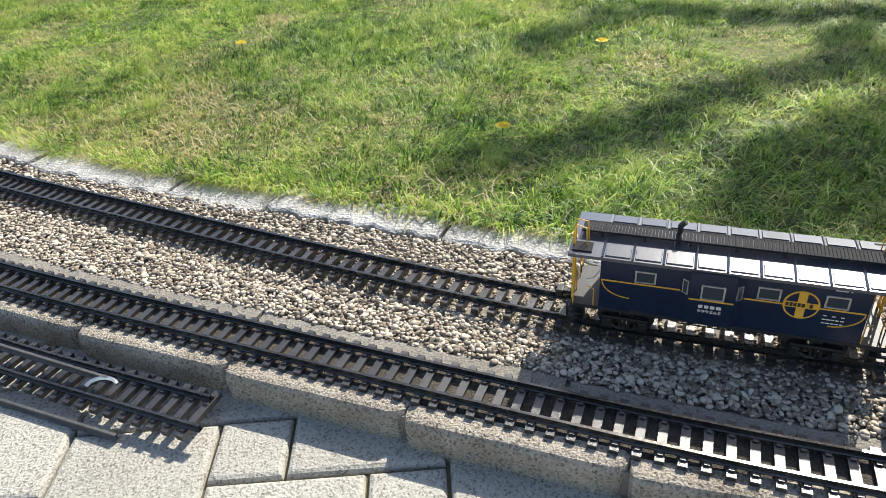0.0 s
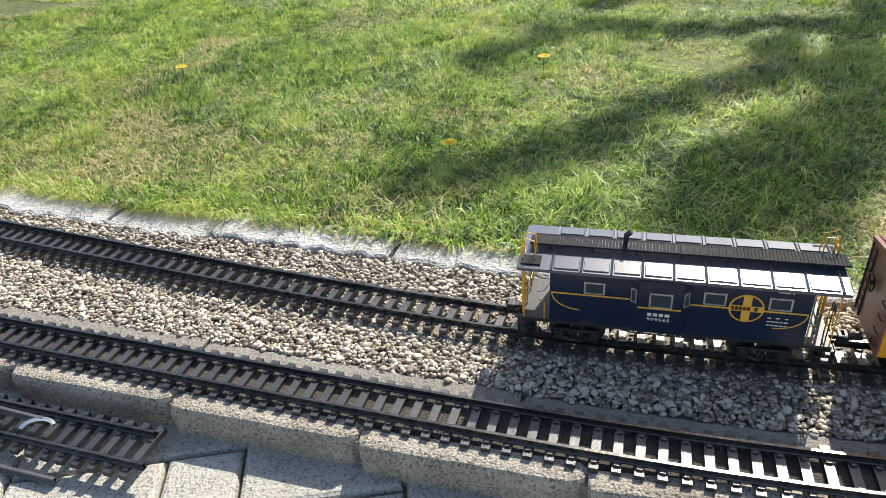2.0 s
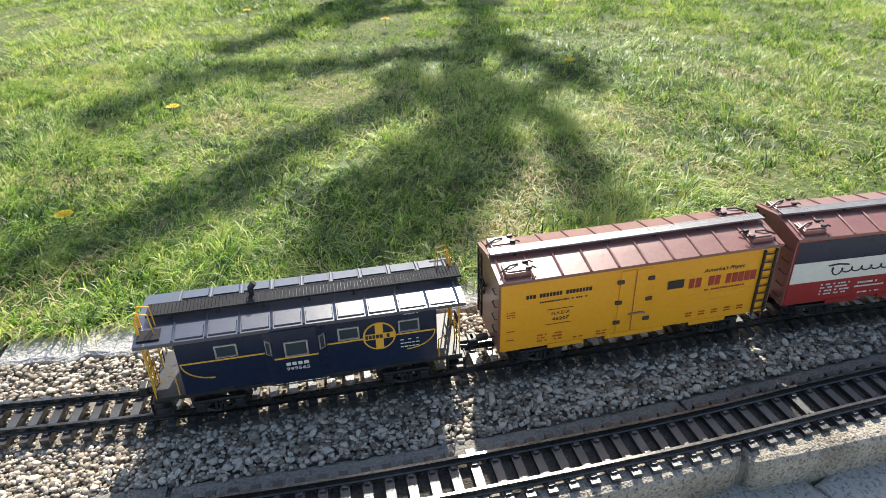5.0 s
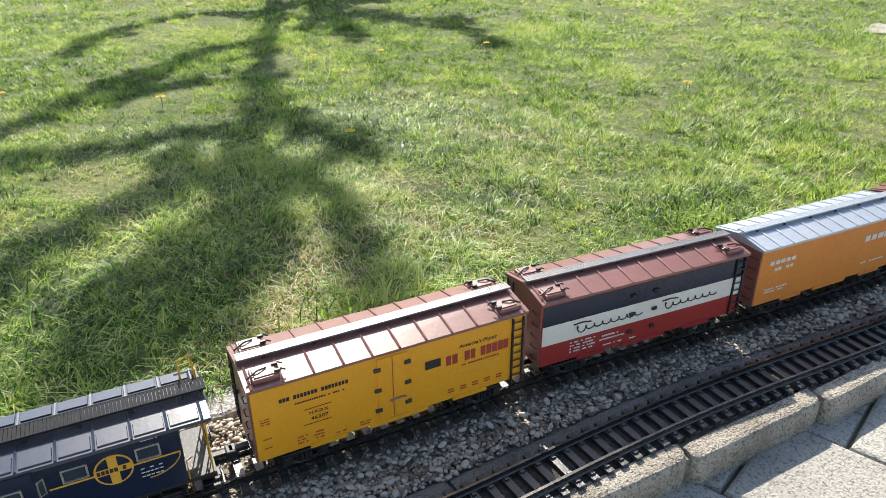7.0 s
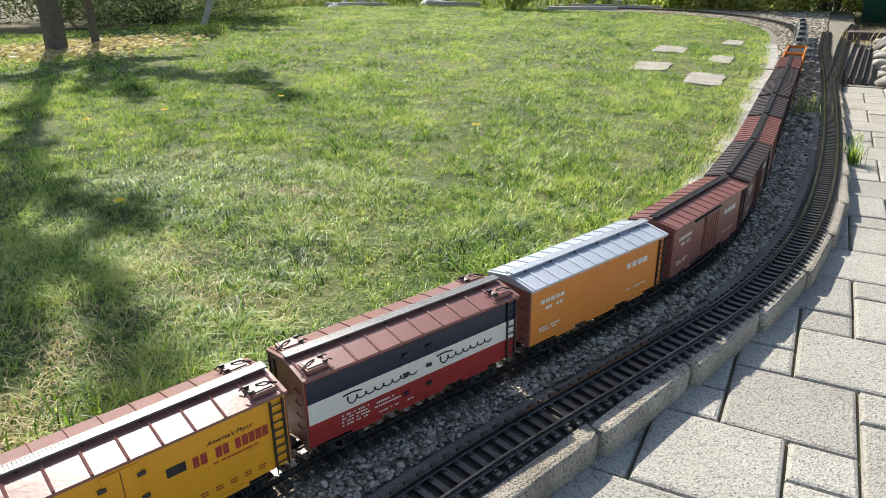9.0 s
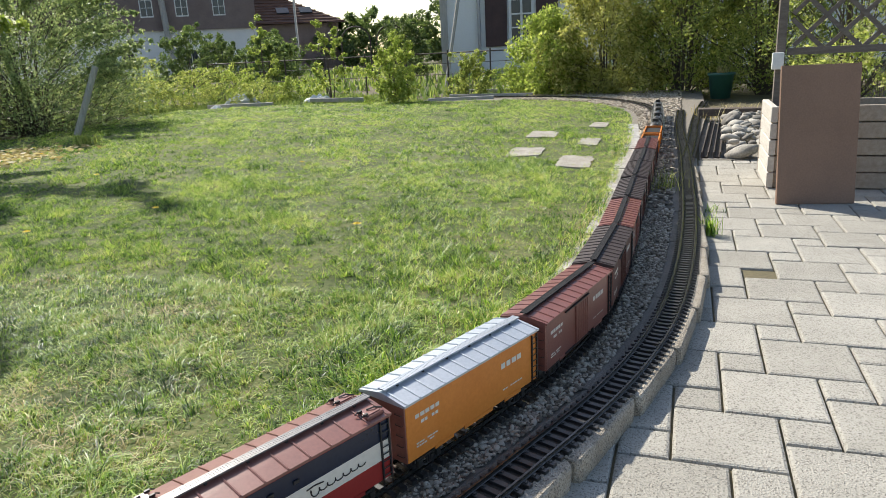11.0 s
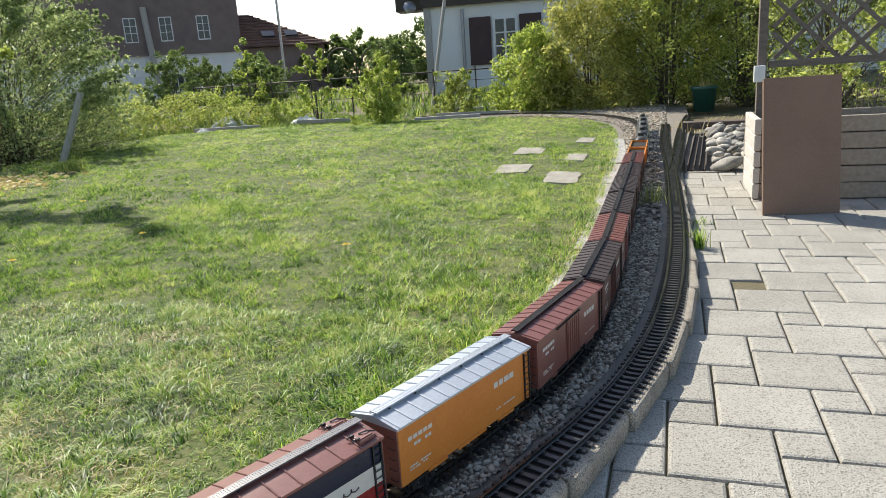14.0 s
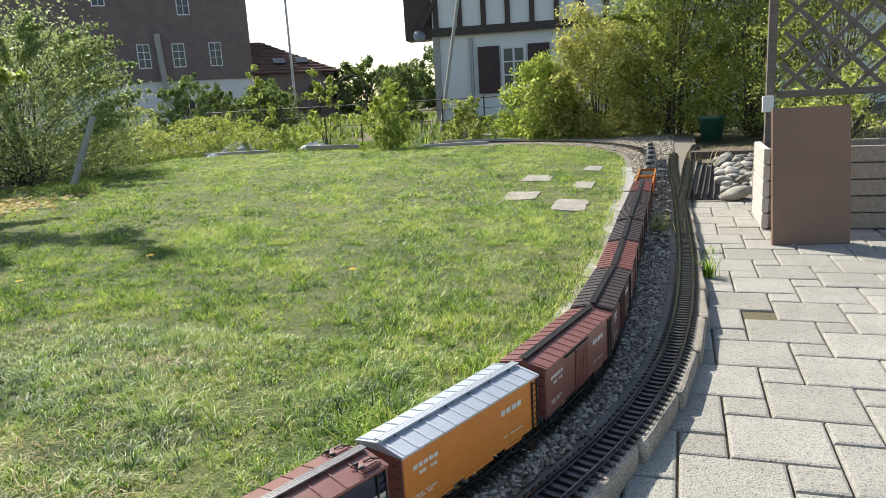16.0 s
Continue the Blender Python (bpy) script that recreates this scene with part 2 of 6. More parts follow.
# ---- mesh helpers ----
def mesh_of(bm, mat, smooth=False):
    me = bpy.data.meshes.new("mesh")
    bm.normal_update()
    bm.to_mesh(me)
    bm.free()
    me.materials.append(mat)
    if smooth:
        me.polygons.foreach_set("use_smooth", [True] * len(me.polygons))
    return me


def part(name, bm, material, parent, label="", smooth=False):
    ob = new(name, bm if isinstance(bm, bpy.types.Mesh) else mesh_of(bm, material, smooth))
    ob.parent = parent
    return tagged(ob, label)


def thing(name, m=None, label="", category="", group="", kind="", bm=None, material=None, smooth=False):
    ob = new(name, mesh_of(bm, material, smooth) if bm is not None else None)
    if m is not None:
        ob.matrix_basis = m
    return tagged(ob, label, category, group, kind)


def box(bm, x0, y0, z0, x1, y1, z1, bevel=0.0, m=None):
    v = [bm.verts.new(p) for p in ((x0, y0, z0), (x1, y0, z0), (x1, y1, z0), (x0, y1, z0), (x0, y0, z1), (x1, y0, z1), (x1, y1, z1), (x0, y1, z1))]
    f = [bm.faces.new([v[i] for i in q]) for q in ((0, 3, 2, 1), (4, 5, 6, 7), (0, 1, 5, 4), (1, 2, 6, 5), (2, 3, 7, 6), (3, 0, 4, 7))]
    if bevel:
        es = list({e for q in f for e in q.edges})
        made = bmesh.ops.bevel(bm, geom=es, offset=bevel, segments=2, profile=0.5, affect="EDGES")
        v = list({w for q in made["faces"] for w in q.verts} | {w for w in v if w.is_valid})
    if m is not None:
        bmesh.ops.transform(bm, matrix=m, verts=[w for w in v if w.is_valid])
    return bm


def boxm(*a, **k):
    return box(bmesh.new(), *a, **k)


def tube(bm, pts, radius, sides=6, taper=None):
    """A swept tube through pts; taper gives the end radius."""
    pts = [Vector(p) for p in pts]
    rings = []
    for i, p in enumerate(pts):
        d = (pts[min(i + 1, len(pts) - 1)] - pts[max(i - 1, 0)]).normalized()
        a = d.orthogonal().normalized()
        if i and rings:
            a = (rings[-1][0].co - pts[i - 1])
            a = (a - d * a.dot(d)).normalized()
        b = d.cross(a)
        r = radius if taper is None else radius + (taper - radius) * i / (len(pts) - 1)
        rings.append([bm.verts.new(p + r * (a * math.cos(2 * math.pi * k / sides) + b * math.sin(2 * math.pi * k / sides))) for k in range(sides)])
    for r0, r1 in zip(rings, rings[1:]):
        for k in range(sides):
            bm.faces.new((r0[k], r0[(k + 1) % sides], r1[(k + 1) % sides], r1[k]))
    bm.faces.new(rings[0][::-1])
    bm.faces.new(rings[-1])
    return bm


def sheet(points, z0, z1):
    """A closed slab over an outline, from z0 to z1."""
    bm = bmesh.new()
    top = [bm.verts.new((x, y, z1)) for x, y in points]
    low = [bm.verts.new((x, y, z0)) for x, y in points]
    n = len(points)
    bm.faces.new(top)
    bm.faces.new(low[::-1])
    for i in range(n):
        bm.faces.new((low[i], low[(i + 1) % n], top[(i + 1) % n], top[i]))
    bmesh.ops.triangulate(bm, faces=[f for f in bm.faces if len(f.verts) > 4])
    bmesh.ops.recalc_face_normals(bm, faces=bm.faces)
    return bm


class Line:
    """A smooth line in the plan through a few points, walked by its length."""

    def __init__(self, pts, step=0.01):
        p = [Vector((*q, 0)) for q in pts]
        p = [2 * p[0] - p[1]] + p + [2 * p[-1] - p[-2]]
        out = []
        for i in range(1, len(p) - 2):
            n = max(2, int((p[i + 1] - p[i]).length / step))
            for k in range(n):
                u = k / n
                out.append(0.5 * (2 * p[i] + (p[i + 1] - p[i - 1]) * u + (2 * p[i - 1] - 5 * p[i] + 4 * p[i + 1] - p[i + 2]) * u * u
                                  + (3 * p[i] - p[i - 1] - 3 * p[i + 1] + p[i + 2]) * u ** 3))
        out.append(p[-2])
        for _ in range(14):
            out = [out[0]] + [(a + 2 * b + c) / 4 for a, b, c in zip(out, out[1:], out[2:])] + [out[-1]]
        self.p = out
        self.s = [0.0]
        for a, b in zip(out, out[1:]):
            self.s.append(self.s[-1] + (b - a).length)
        self.length = self.s[-1]
        self.sa = np.array(self.s)
        self.xa = np.array([q.x for q in out])
        self.ya = np.array([q.y for q in out])

    def at(self, s):
        x, y = float(np.interp(s, self.sa, self.xa)), float(np.interp(s, self.sa, self.ya))
        x1, y1 = float(np.interp(s + 0.03, self.sa, self.xa)), float(np.interp(s + 0.03, self.sa, self.ya))
        x0, y0 = float(np.interp(s - 0.03, self.sa, self.xa)), float(np.interp(s - 0.03, self.sa, self.ya))
        return Vector((x, y, 0)), math.atan2(y1 - y0, x1 - x0)

    def off(self, s, d):
        p, a = self.at(s)
        return Vector((p.x - math.sin(a) * d, p.y + math.cos(a) * d, 0))

    def near_x(self, x):
        return self.s[int(np.argmin(np.abs(self.xa - x)))]

    def y_at(self, x):
        return np.interp(x, self.xa, self.ya)


# ---- plan ----
BED = 0.045                     # top of the gravel bed and the lawn's soil
TIE = BED + 0.008               # top of the sleepers
RAIL = TIE + 0.009              # top of the rails
GAUGE = 0.048
CAR = 0.88                      # scale of the train's drawings to the track
TRAIN_LINE = Line([(-1.055, 1.903), (-0.476, 1.584), (-0.073, 1.347), (0.274, 1.158), (0.689, 0.937), (1.014, 0.777), (1.233, 0.688), (1.426, 0.618), (1.575, 0.561), (1.727, 0.507), (1.843, 0.464), (1.963, 0.413), (2.259, 0.286), (2.442, 0.213), (2.666, 0.14), (2.936, 0.085), (3.343, 0.066), (3.809, 0.067), (4.297, 0.07), (4.97, 0.071), (6.662, 0.084), (7.5, 0.11), (8.4, 0.16), (9.2, 0.3), (9.9, 0.6), (10.5, 1.1), (10.9, 1.75), (11.1, 2.5), (11.2, 3.4)])
NEAR_LINE = Line([(-1.096, 1.611), (-0.51, 1.294), (0.111, 0.976), (0.53, 0.784), (0.842, 0.644), (1.085, 0.538), (1.274, 0.464), (1.532, 0.373), (1.756, 0.306), (1.969, 0.233), (2.265, 0.114), (2.538, 0.009), (2.804, -0.063), (3.117, -0.112), (3.553, -0.14), (4.115, -0.15), (4.687, -0.143), (5.817, -0.119), (7.072, -0.074), (8.553, -0.066)])
KERB_LINE = Line([(-1.109, 1.525), (-0.52, 1.223), (0.019, 0.952), (0.288, 0.821), (0.534, 0.71), (0.78, 0.598), (1.03, 0.489), (1.296, 0.399), (1.558, 0.306), (1.815, 0.207), (2.058, 0.116), (2.309, 0.028), (2.568, -0.058), (2.788, -0.124), (3.219, -0.192), (3.528, -0.21), (4.101, -0.207), (4.706, -0.199), (5.646, -0.183)])
LAWN_LINE = Line([(-1.036, 2.11), (-0.452, 1.746), (-0.185, 1.58), (0.157, 1.385), (0.897, 1.031), (1.285, 0.861), (1.53, 0.764), (1.75, 0.66), (2.064, 0.52), (2.277, 0.44), (2.454, 0.388), (2.697, 0.322), (2.939, 0.268), (3.325, 0.214), (3.977, 0.19), (5.128, 0.217), (6.543, 0.254), (7.5, 0.32), (8.3, 0.4), (9.0, 0.55), (9.6, 0.85), (10.15, 1.35), (10.5, 2.0), (10.65, 3.3)])

# ---- ground, lawn, bed, kerbs ----
rng = np.random.default_rng(7)
thing("ground", kind="structure", label="bare brown garden soil reaching to the horizon", category="ground", bm=sheet([(-400, -400), (400, -400), (400, 400), (-400, 400)], -0.6, -0.035), material=M["soil"])
lawn_edge = [LAWN_LINE.off(LAWN_LINE.length * k / 120, 0.0) for k in range(121)]
lawn_pts = [(p.x, p.y) for p in lawn_edge] + [(10.6, 4.2), (10.6, 5.6), (10.0, 7.1), (8.6, 7.0), (7.0, 6.5), (5.6, 6.8), (5.0, 9.5), (-4, 9.5), (-4, 4.0)]
thing("lawn", kind="structure", label="mown green lawn soil with dry straw patches", category="lawn", bm=sheet(lawn_pts, -0.03, BED - 0.003), material=M["turf"])
bed_near = [KERB_LINE.off(KERB_LINE.length * k / 120, 0.012) for k in range(121)]
bed_pts = [(p.x, p.y) for p in bed_near] + [(8.4, -0.3), (11.6, -0.3), (11.6, 3.5), (10.7, 3.5)] + [(p.x, p.y) for p in reversed(lawn_edge)]
gravel = thing("gravel_bed", kind="structure", label="grey ballast bed of rounded pebbles under the garden railway", category="gravel bed", bm=sheet(bed_pts, -0.03, BED - 0.008), material=M["gravel_bed"])
patio = thing("pavement", kind="structure", label="patio of pale grey concrete pavers in two sizes", category="pavement",
              bm=sheet([(-4, -5), (8.4, -5), (8.4, -0.25)] + [(p.x, p.y) for p in reversed(bed_near)] + [(-4, 3.1)], -0.034, -0.010), material=M["soil"])


def inside(px, py, pts):
    hit = np.zeros(len(px), bool)
    n = len(pts)
    for i in range(n):
        (x0, y0), (x1, y1) = pts[i], pts[(i + 1) % n]
        if y0 == y1:
            continue
        c = ((y0 > py) != (y1 > py)) & (px < (x1 - x0) * (py - y0) / (y1 - y0) + x0)
        hit ^= c
    return hit


def wave(x, y, k, seed):
    """Cheap smooth noise over the plan, about -1 to 1."""
    r = np.random.default_rng(seed)
    v = np.zeros_like(x)
    for _ in range(6):
        a, f, p = r.uniform(0, math.tau), k * r.uniform(0.6, 1.8), r.uniform(0, math.tau)
        v += np.sin((x * math.cos(a) + y * math.sin(a)) * f + p)
    return v / 3.0


def fast_mesh(name, verts, faces_flat, counts, mat, smooth=False):
    """A mesh from arrays: vertices, corner indices and corners per face."""
    me = bpy.data.meshes.new(name)
    me.vertices.add(len(verts))
    me.vertices.foreach_set("co", np.ascontiguousarray(verts, np.float32).ravel())
    me.loops.add(len(faces_flat))
    me.loops.foreach_set("vertex_index", np.ascontiguousarray(faces_flat, np.int32))
    me.polygons.add(len(counts))
    starts = np.concatenate(([0], np.cumsum(counts)[:-1])).astype(np.int32)
    me.polygons.foreach_set("loop_start", starts)
    me.polygons.foreach_set("loop_total", np.ascontiguousarray(counts, np.int32))
    if smooth:
        me.polygons.foreach_set("use_smooth", np.ones(len(counts), bool))
    me.update(calc_edges=True)
    me.materials.append(mat)
    return me


def blades(px, py, height, width, lean, mat, name, label, z=BED - 0.004, bend=True, toward=None):
    """Grass: one bent blade at each place."""
    n = len(px)
    a = rng.uniform(0, math.tau, n) if toward is None else toward
    h = height * rng.uniform(0.5, 1.25, n)
    ln = lean * rng.uniform(0.2, 1.5, n) * h
    w = width * rng.uniform(0.6, 1.3, n) / 2
    side = a + math.pi / 2 + rng.uniform(-0.7, 0.7, n)
    dx, dy, sx, sy = np.cos(a), np.sin(a), np.cos(side) * w, np.sin(side) * w
    z0 = np.full(n, z)
    base = [np.stack((px - sx, py - sy, z0), 1), np.stack((px + sx, py + sy, z0), 1)]
    if bend:
        mx, my, mz = px + dx * ln * 0.35, py + dy * ln * 0.35, z + h * 0.62
        tip = np.stack((px + dx * ln, py + dy * ln, z + h * np.clip(1.1 - 0.35 * ln / h, 0.35, 1)), 1)
        v = np.stack(base + [np.stack((mx + sx * 0.8, my + sy * 0.8, mz), 1), np.stack((mx - sx * 0.8, my - sy * 0.8, mz), 1), tip], 1).reshape(-1, 3)
        k = np.arange(n)[:, None] * 5
        f = np.concatenate((k + np.array([[0, 1, 2, 3]]), k + np.array([[3, 2, 4]])), 1).ravel()
        c = np.tile([4, 3], n)
    else:
        tip = np.stack((px + dx * ln, py + dy * ln, z + h), 1)
        v = np.stack(base + [tip], 1).reshape(-1, 3)
        f = np.arange(n * 3)
        c = np.full(n, 3)
    ob = new(name, fast_mesh(name, v, f, c, mat))
    return tagged(ob, label, "grass", kind="stuff")


def scatter(x0, x1, y0, y1, per_m2):
    n = int((x1 - x0) * (y1 - y0) * per_m2)
    k = n // 7
    pick = rng.integers(0, k, n)
    x, y = rng.uniform(x0, x1, k)[pick] + rng.normal(0, 0.007, n), rng.uniform(y0, y1, k)[pick] + rng.normal(0, 0.007, n)
    keep = inside(x, y, lawn_pts)
    return x[keep], y[keep]


SLABS = ([(5.626, 0.975), (5.706, 0.766), (6.042, 0.781), (6.046, 1.015)], [(5.293, 0.599), (5.227, 0.394), (5.631, 0.41), (5.703, 0.613)], [(6.613, 1.051), (6.584, 0.821), (6.988, 0.858), (7.016, 1.087)], [(6.214, 0.606), (6.142, 0.45), (6.504, 0.461), (6.552, 0.6)], [(7.287, 0.658), (7.208, 0.5), (7.575, 0.513), (7.618, 0.654)])


def clear_slabs(x, y):
    """Keeps the grass off the stepping slabs, but for their overgrown edges."""
    keep = np.ones(len(x), bool)
    for q in SLABS:
        c = np.mean(q, 0)
        keep &= ~inside(x + rng.normal(0, 0.012, len(x)), y, [tuple(c + (np.array(p) - c) * 0.74) for p in q])
    return x[keep], y[keep]


def zone(x, y):
    """Distance from the lawn's front edge, by the plan."""
    return y - np.interp(x, LAWN_LINE.xa[:600], LAWN_LINE.ya[:600])


def thin(x, y, share):
    """Leaves bare and sparse places."""
    w = wave(x, y, 6.0, 3) * 0.4 + wave(x, y, 19.0, 4) * 0.4 + wave(x, y, 45.0, 8) * 0.3
    keep = rng.uniform(0, 1, len(x)) < np.clip(share + 0.8 * w, 0.4, 1)
    return clear_slabs(x[keep], y[keep])


x, y = thin(*scatter(-1.5, 3.6, 0.2, 3.3, 38000), 0.85)
keep = (x < 3.0) & (zone(x, y) < 1.7)
x, y = x[keep], y[keep]
tall = 0.020 + 0.012 * np.clip(wave(x, y, 9.0, 5) + 0.7 * wave(x, y, 26.0, 6) + 0.8 * wave(x, y, 90.0, 16), -1.1, 1.7)
swirl = 1.6 * wave(x, y, 4.0, 21) + 1.2 * wave(x, y, 11.0, 22)
blades(x, y, tall, 0.0023, 1.9, M["grass"], "lawn_grass", "short green lawn blades mixed with dry straw", toward=swirl + rng.normal(0, 1.3, len(x)))
dry = wave(x, y, 5.0, 31) + 0.8 * wave(x, y, 15.0, 32) + 0.5 * np.exp(-zone(x, y) / 0.16) + 1.1 * np.exp(-((x - 0.3) / 0.9) ** 2 - zone(x, y) / 0.45)
keep = (dry + rng.normal(0, 0.5, len(x)) > 0.75) & (rng.uniform(0, 1, len(x)) < np.where(x < 1.7, 0.6, 0.3))
x, y = x[keep] + rng.normal(0, 0.01, keep.sum()), y[keep] + rng.normal(0, 0.01, keep.sum())
blades(x, y, np.full(len(x), 0.020), 0.0025, 1.9, M["straw"], "lawn_straw", "dry tan straw thatch lying between the green blades")
x, y = thin(*scatter(-3.0, 7.0, 0.2, 5.0, 20000), 0.9)
keep = ((x >= 3.0) | (zone(x, y) >= 1.7)) & (np.hypot(x - 1, y) < 4.6)
x, y = x[keep], y[keep]
blades(x, y, 0.018 + 0.011 * np.clip(wave(x, y, 7.0, 5) + 0.9 * wave(x, y, 40.0, 6) + 0.6 * wave(x, y, 20.0, 9), -1.1, 1.5), 0.0032, 1.5, M["grass"], "lawn_grass", "short green lawn blades mixed with dry straw", bend=False)
x, y = thin(*scatter(-4.0, 10.7, 0.2, 9.5, 7000), 0.9)
keep = np.hypot(x - 1, y) >= 4.6
x, y = x[keep], y[keep]
blades(x, y, 0.018 + 0.010 * np.clip(wave(x, y, 7.0, 5) + 0.8 * wave(x, y, 22.0, 9), -1.1, 1.5), 0.0048, 1.4, M["grass"], "lawn_grass", "distant green lawn blades mixed with straw", bend=False)
# long untrimmed grass hanging over the pale kerb
s = rng.uniform(0, LAWN_LINE.near_x(7.0), 34000)
clump = np.sin(s * 9.0) + np.sin(s * 23.0 + 1) + np.sin(s * 3.3 + 2)
far_part = np.interp(s, LAWN_LINE.sa, LAWN_LINE.xa) > 3.1
s = s[(rng.uniform(-2.2, 2.6, len(s)) < clump) & (~far_part | (rng.uniform(0, 1, len(s)) < 0.25))]
ex, ey = np.interp(s, LAWN_LINE.sa, LAWN_LINE.xa), np.interp(s, LAWN_LINE.sa, LAWN_LINE.ya)
ex1, ey1 = np.interp(s + 0.02, LAWN_LINE.sa, LAWN_LINE.xa), np.interp(s + 0.02, LAWN_LINE.sa, LAWN_LINE.ya)
hd = np.arctan2(ey1 - ey, ex1 - ex)
back = np.abs(rng.normal(0, 0.045, len(s)))
ex, ey = ex - np.sin(hd) * back, ey + np.cos(hd) * back
lie = hd - math.pi / 2 + rng.normal(0, 1.1, len(s))
dead = rng.uniform(0, 1, len(s)) < 0.3
blades(ex[~dead], ey[~dead], np.full((~dead).sum(), 0.036), 0.0027, 1.2, M["grass"], "edge_grass", "long uncut grass hanging over the pale kerb", toward=lie[~dead])
blades(ex[dead], ey[dead], np.full(dead.sum(), 0.030), 0.0024, 1.6, M["straw"], "edge_straw", "dead straw hanging over the pale kerb", toward=lie[dead])

# ---- pebbles of the bed ----
ico = bmesh.new()
bmesh.ops.create_icosphere(ico, subdivisions=2, radius=1.0)
ICO_V = np.array([v.co[:] for v in ico.verts])
ICO_F = np.array([[v.index for v in f.verts] for f in ico.faces])
ico.free()
ico = bmesh.new()
bmesh.ops.create_icosphere(ico, subdivisions=1, radius=1.0)
ICO0_V = np.array([v.co[:] for v in ico.verts])
ICO0_F = np.array([[v.index for v in f.verts] for f in ico.faces])
ico.free()


def to_line(px, py, line):
    """Signed distance to a line of the plan, positive to its left."""
    step = slice(None, None, 4)
    lx, ly = line.xa[step], line.ya[step]
    out = np.empty(len(px))
    for i in range(0, len(px), 4000):
        dx, dy = px[i:i + 4000, None] - lx, py[i:i + 4000, None] - ly
        k = np.argmin(dx * dx + dy * dy, 1)
        k = np.clip(k, 0, len(lx) - 2)
        tx, ty = lx[k + 1] - lx[k], ly[k + 1] - ly[k]
        q = np.arange(len(k))
        d = np.hypot(dx[q, k], dy[q, k])
        out[i:i + 4000] = np.where(tx * dy[q, k] - ty * dx[q, k] > 0, d, -d)
    return out


def pebble_shapes(n, base, size):
    """n lumpy pebbles round the origin, as arrays of vertices."""
    d = base[None] * (1 + 0.16 * np.sin(base[None] @ rng.normal(0, 1.6, (n, 3, 3)) + rng.uniform(0, 6, (n, 1, 3))).sum(2, keepdims=True) / 2)
    d = d * np.stack((rng.uniform(0.85, 1.3, n), rng.uniform(0.6, 0.95, n), rng.uniform(0.34, 0.58, n)), 1)[:, None, :]
    a, t = rng.uniform(0, math.tau, n), rng.normal(0, 0.3, n)
    ct, st = np.cos(t)[:, None], np.sin(t)[:, None]
    x, z = d[:, :, 0] * ct - d[:, :, 2] * st, d[:, :, 0] * st + d[:, :, 2] * ct
    c, s = np.cos(a)[:, None], np.sin(a)[:, None]
    return np.stack((x * c - d[:, :, 1] * s, x * s + d[:, :, 1] * c, z), 2) * size[:, None, None]


def pebbles(x0, x1, per_m2, size, base_v, base_f, label):
    n = int((x1 - x0) * 2.4 * per_m2)
    px, py = rng.uniform(x0, x1, n), rng.uniform(-0.3, 2.1, n)
    keep = inside(px, py, bed_pts)
    px, py = px[keep], py[keep]
    dn, dt = to_line(px, py, NEAR_LINE), to_line(px, py, TRAIN_LINE)
    dl = to_line(px, py, LAWN_LINE)
    keep = (dn > 0.066) & (dl < -0.06)
    px, py, dt = px[keep], py[keep], dt[keep]
    n = len(px)
    sz = size * rng.lognormal(0, 0.28, n)
    inner = np.abs(dt) < 0.046
    sz[inner] *= 0.72
    pz = BED - 0.005 + rng.uniform(-0.002, 0.0025, n) - np.where(inner, 0.003, 0) + 0.004 * np.clip((np.abs(dt) - 0.075) / 0.03, 0, 1)
    v = pebble_shapes(n, base_v, sz) + np.stack((px, py, pz), 1)[:, None, :]
    k = len(base_v)
    f = (base_f[None] + (np.arange(n) * k)[:, None, None]).ravel()
    ob = new("pebbles", fast_mesh("pebbles", v.reshape(-1, 3), f, np.full(n * len(base_f), 3), M["pebble"], True))
    return tagged(ob, label, "pebbles", kind="stuff")


pebbles(0.0, 2.3, 56000, 0.0036, ICO0_V, ICO0_F, "grey, cream and brown river pebbles of the track bed")
pebbles(-1.0, 0.0, 26000, 0.0052, ICO0_V, ICO0_F, "grey and cream river pebbles of the track bed")
pebbles(2.3, 4.2, 22000, 0.0055, ICO0_V, ICO0_F, "grey and cream river pebbles of the track bed")
pebbles(4.2, 11.6, 2200, 0.0125, ICO0_V, ICO0_F, "grey river pebbles of the far track bed")
# single pebbles lying loose on top of the bed
stones = []
for k in range(8):
    v = pebble_shapes(1, ICO_V, np.array([0.0046]))[0]
    stones.append(fast_mesh("pebble", v, ICO_F.ravel(), np.full(len(ICO_F), 3), M["pebble"], True))
loose = 0
while loose < 260:
    s = random.uniform(NEAR_LINE.near_x(0.0), NEAR_LINE.near_x(2.4))
    p = NEAR_LINE.off(s, random.uniform(0.07, 0.26))
    if abs(float(to_line(np.array([p.x]), np.array([p.y]), TRAIN_LINE)[0])) < 0.06 or float(to_line(np.array([p.x]), np.array([p.y]), LAWN_LINE)[0]) > -0.06:
        continue
    o = new("pebble", random.choice(stones))
    o.parent = gravel
    o.matrix_basis = pose(p.x, p.y, BED + 0.001, 0, 0, random.uniform(0, 360)) @ Matrix.Diagonal((*[random.uniform(0.7, 1.25)] * 3, 1))
    loose += 1


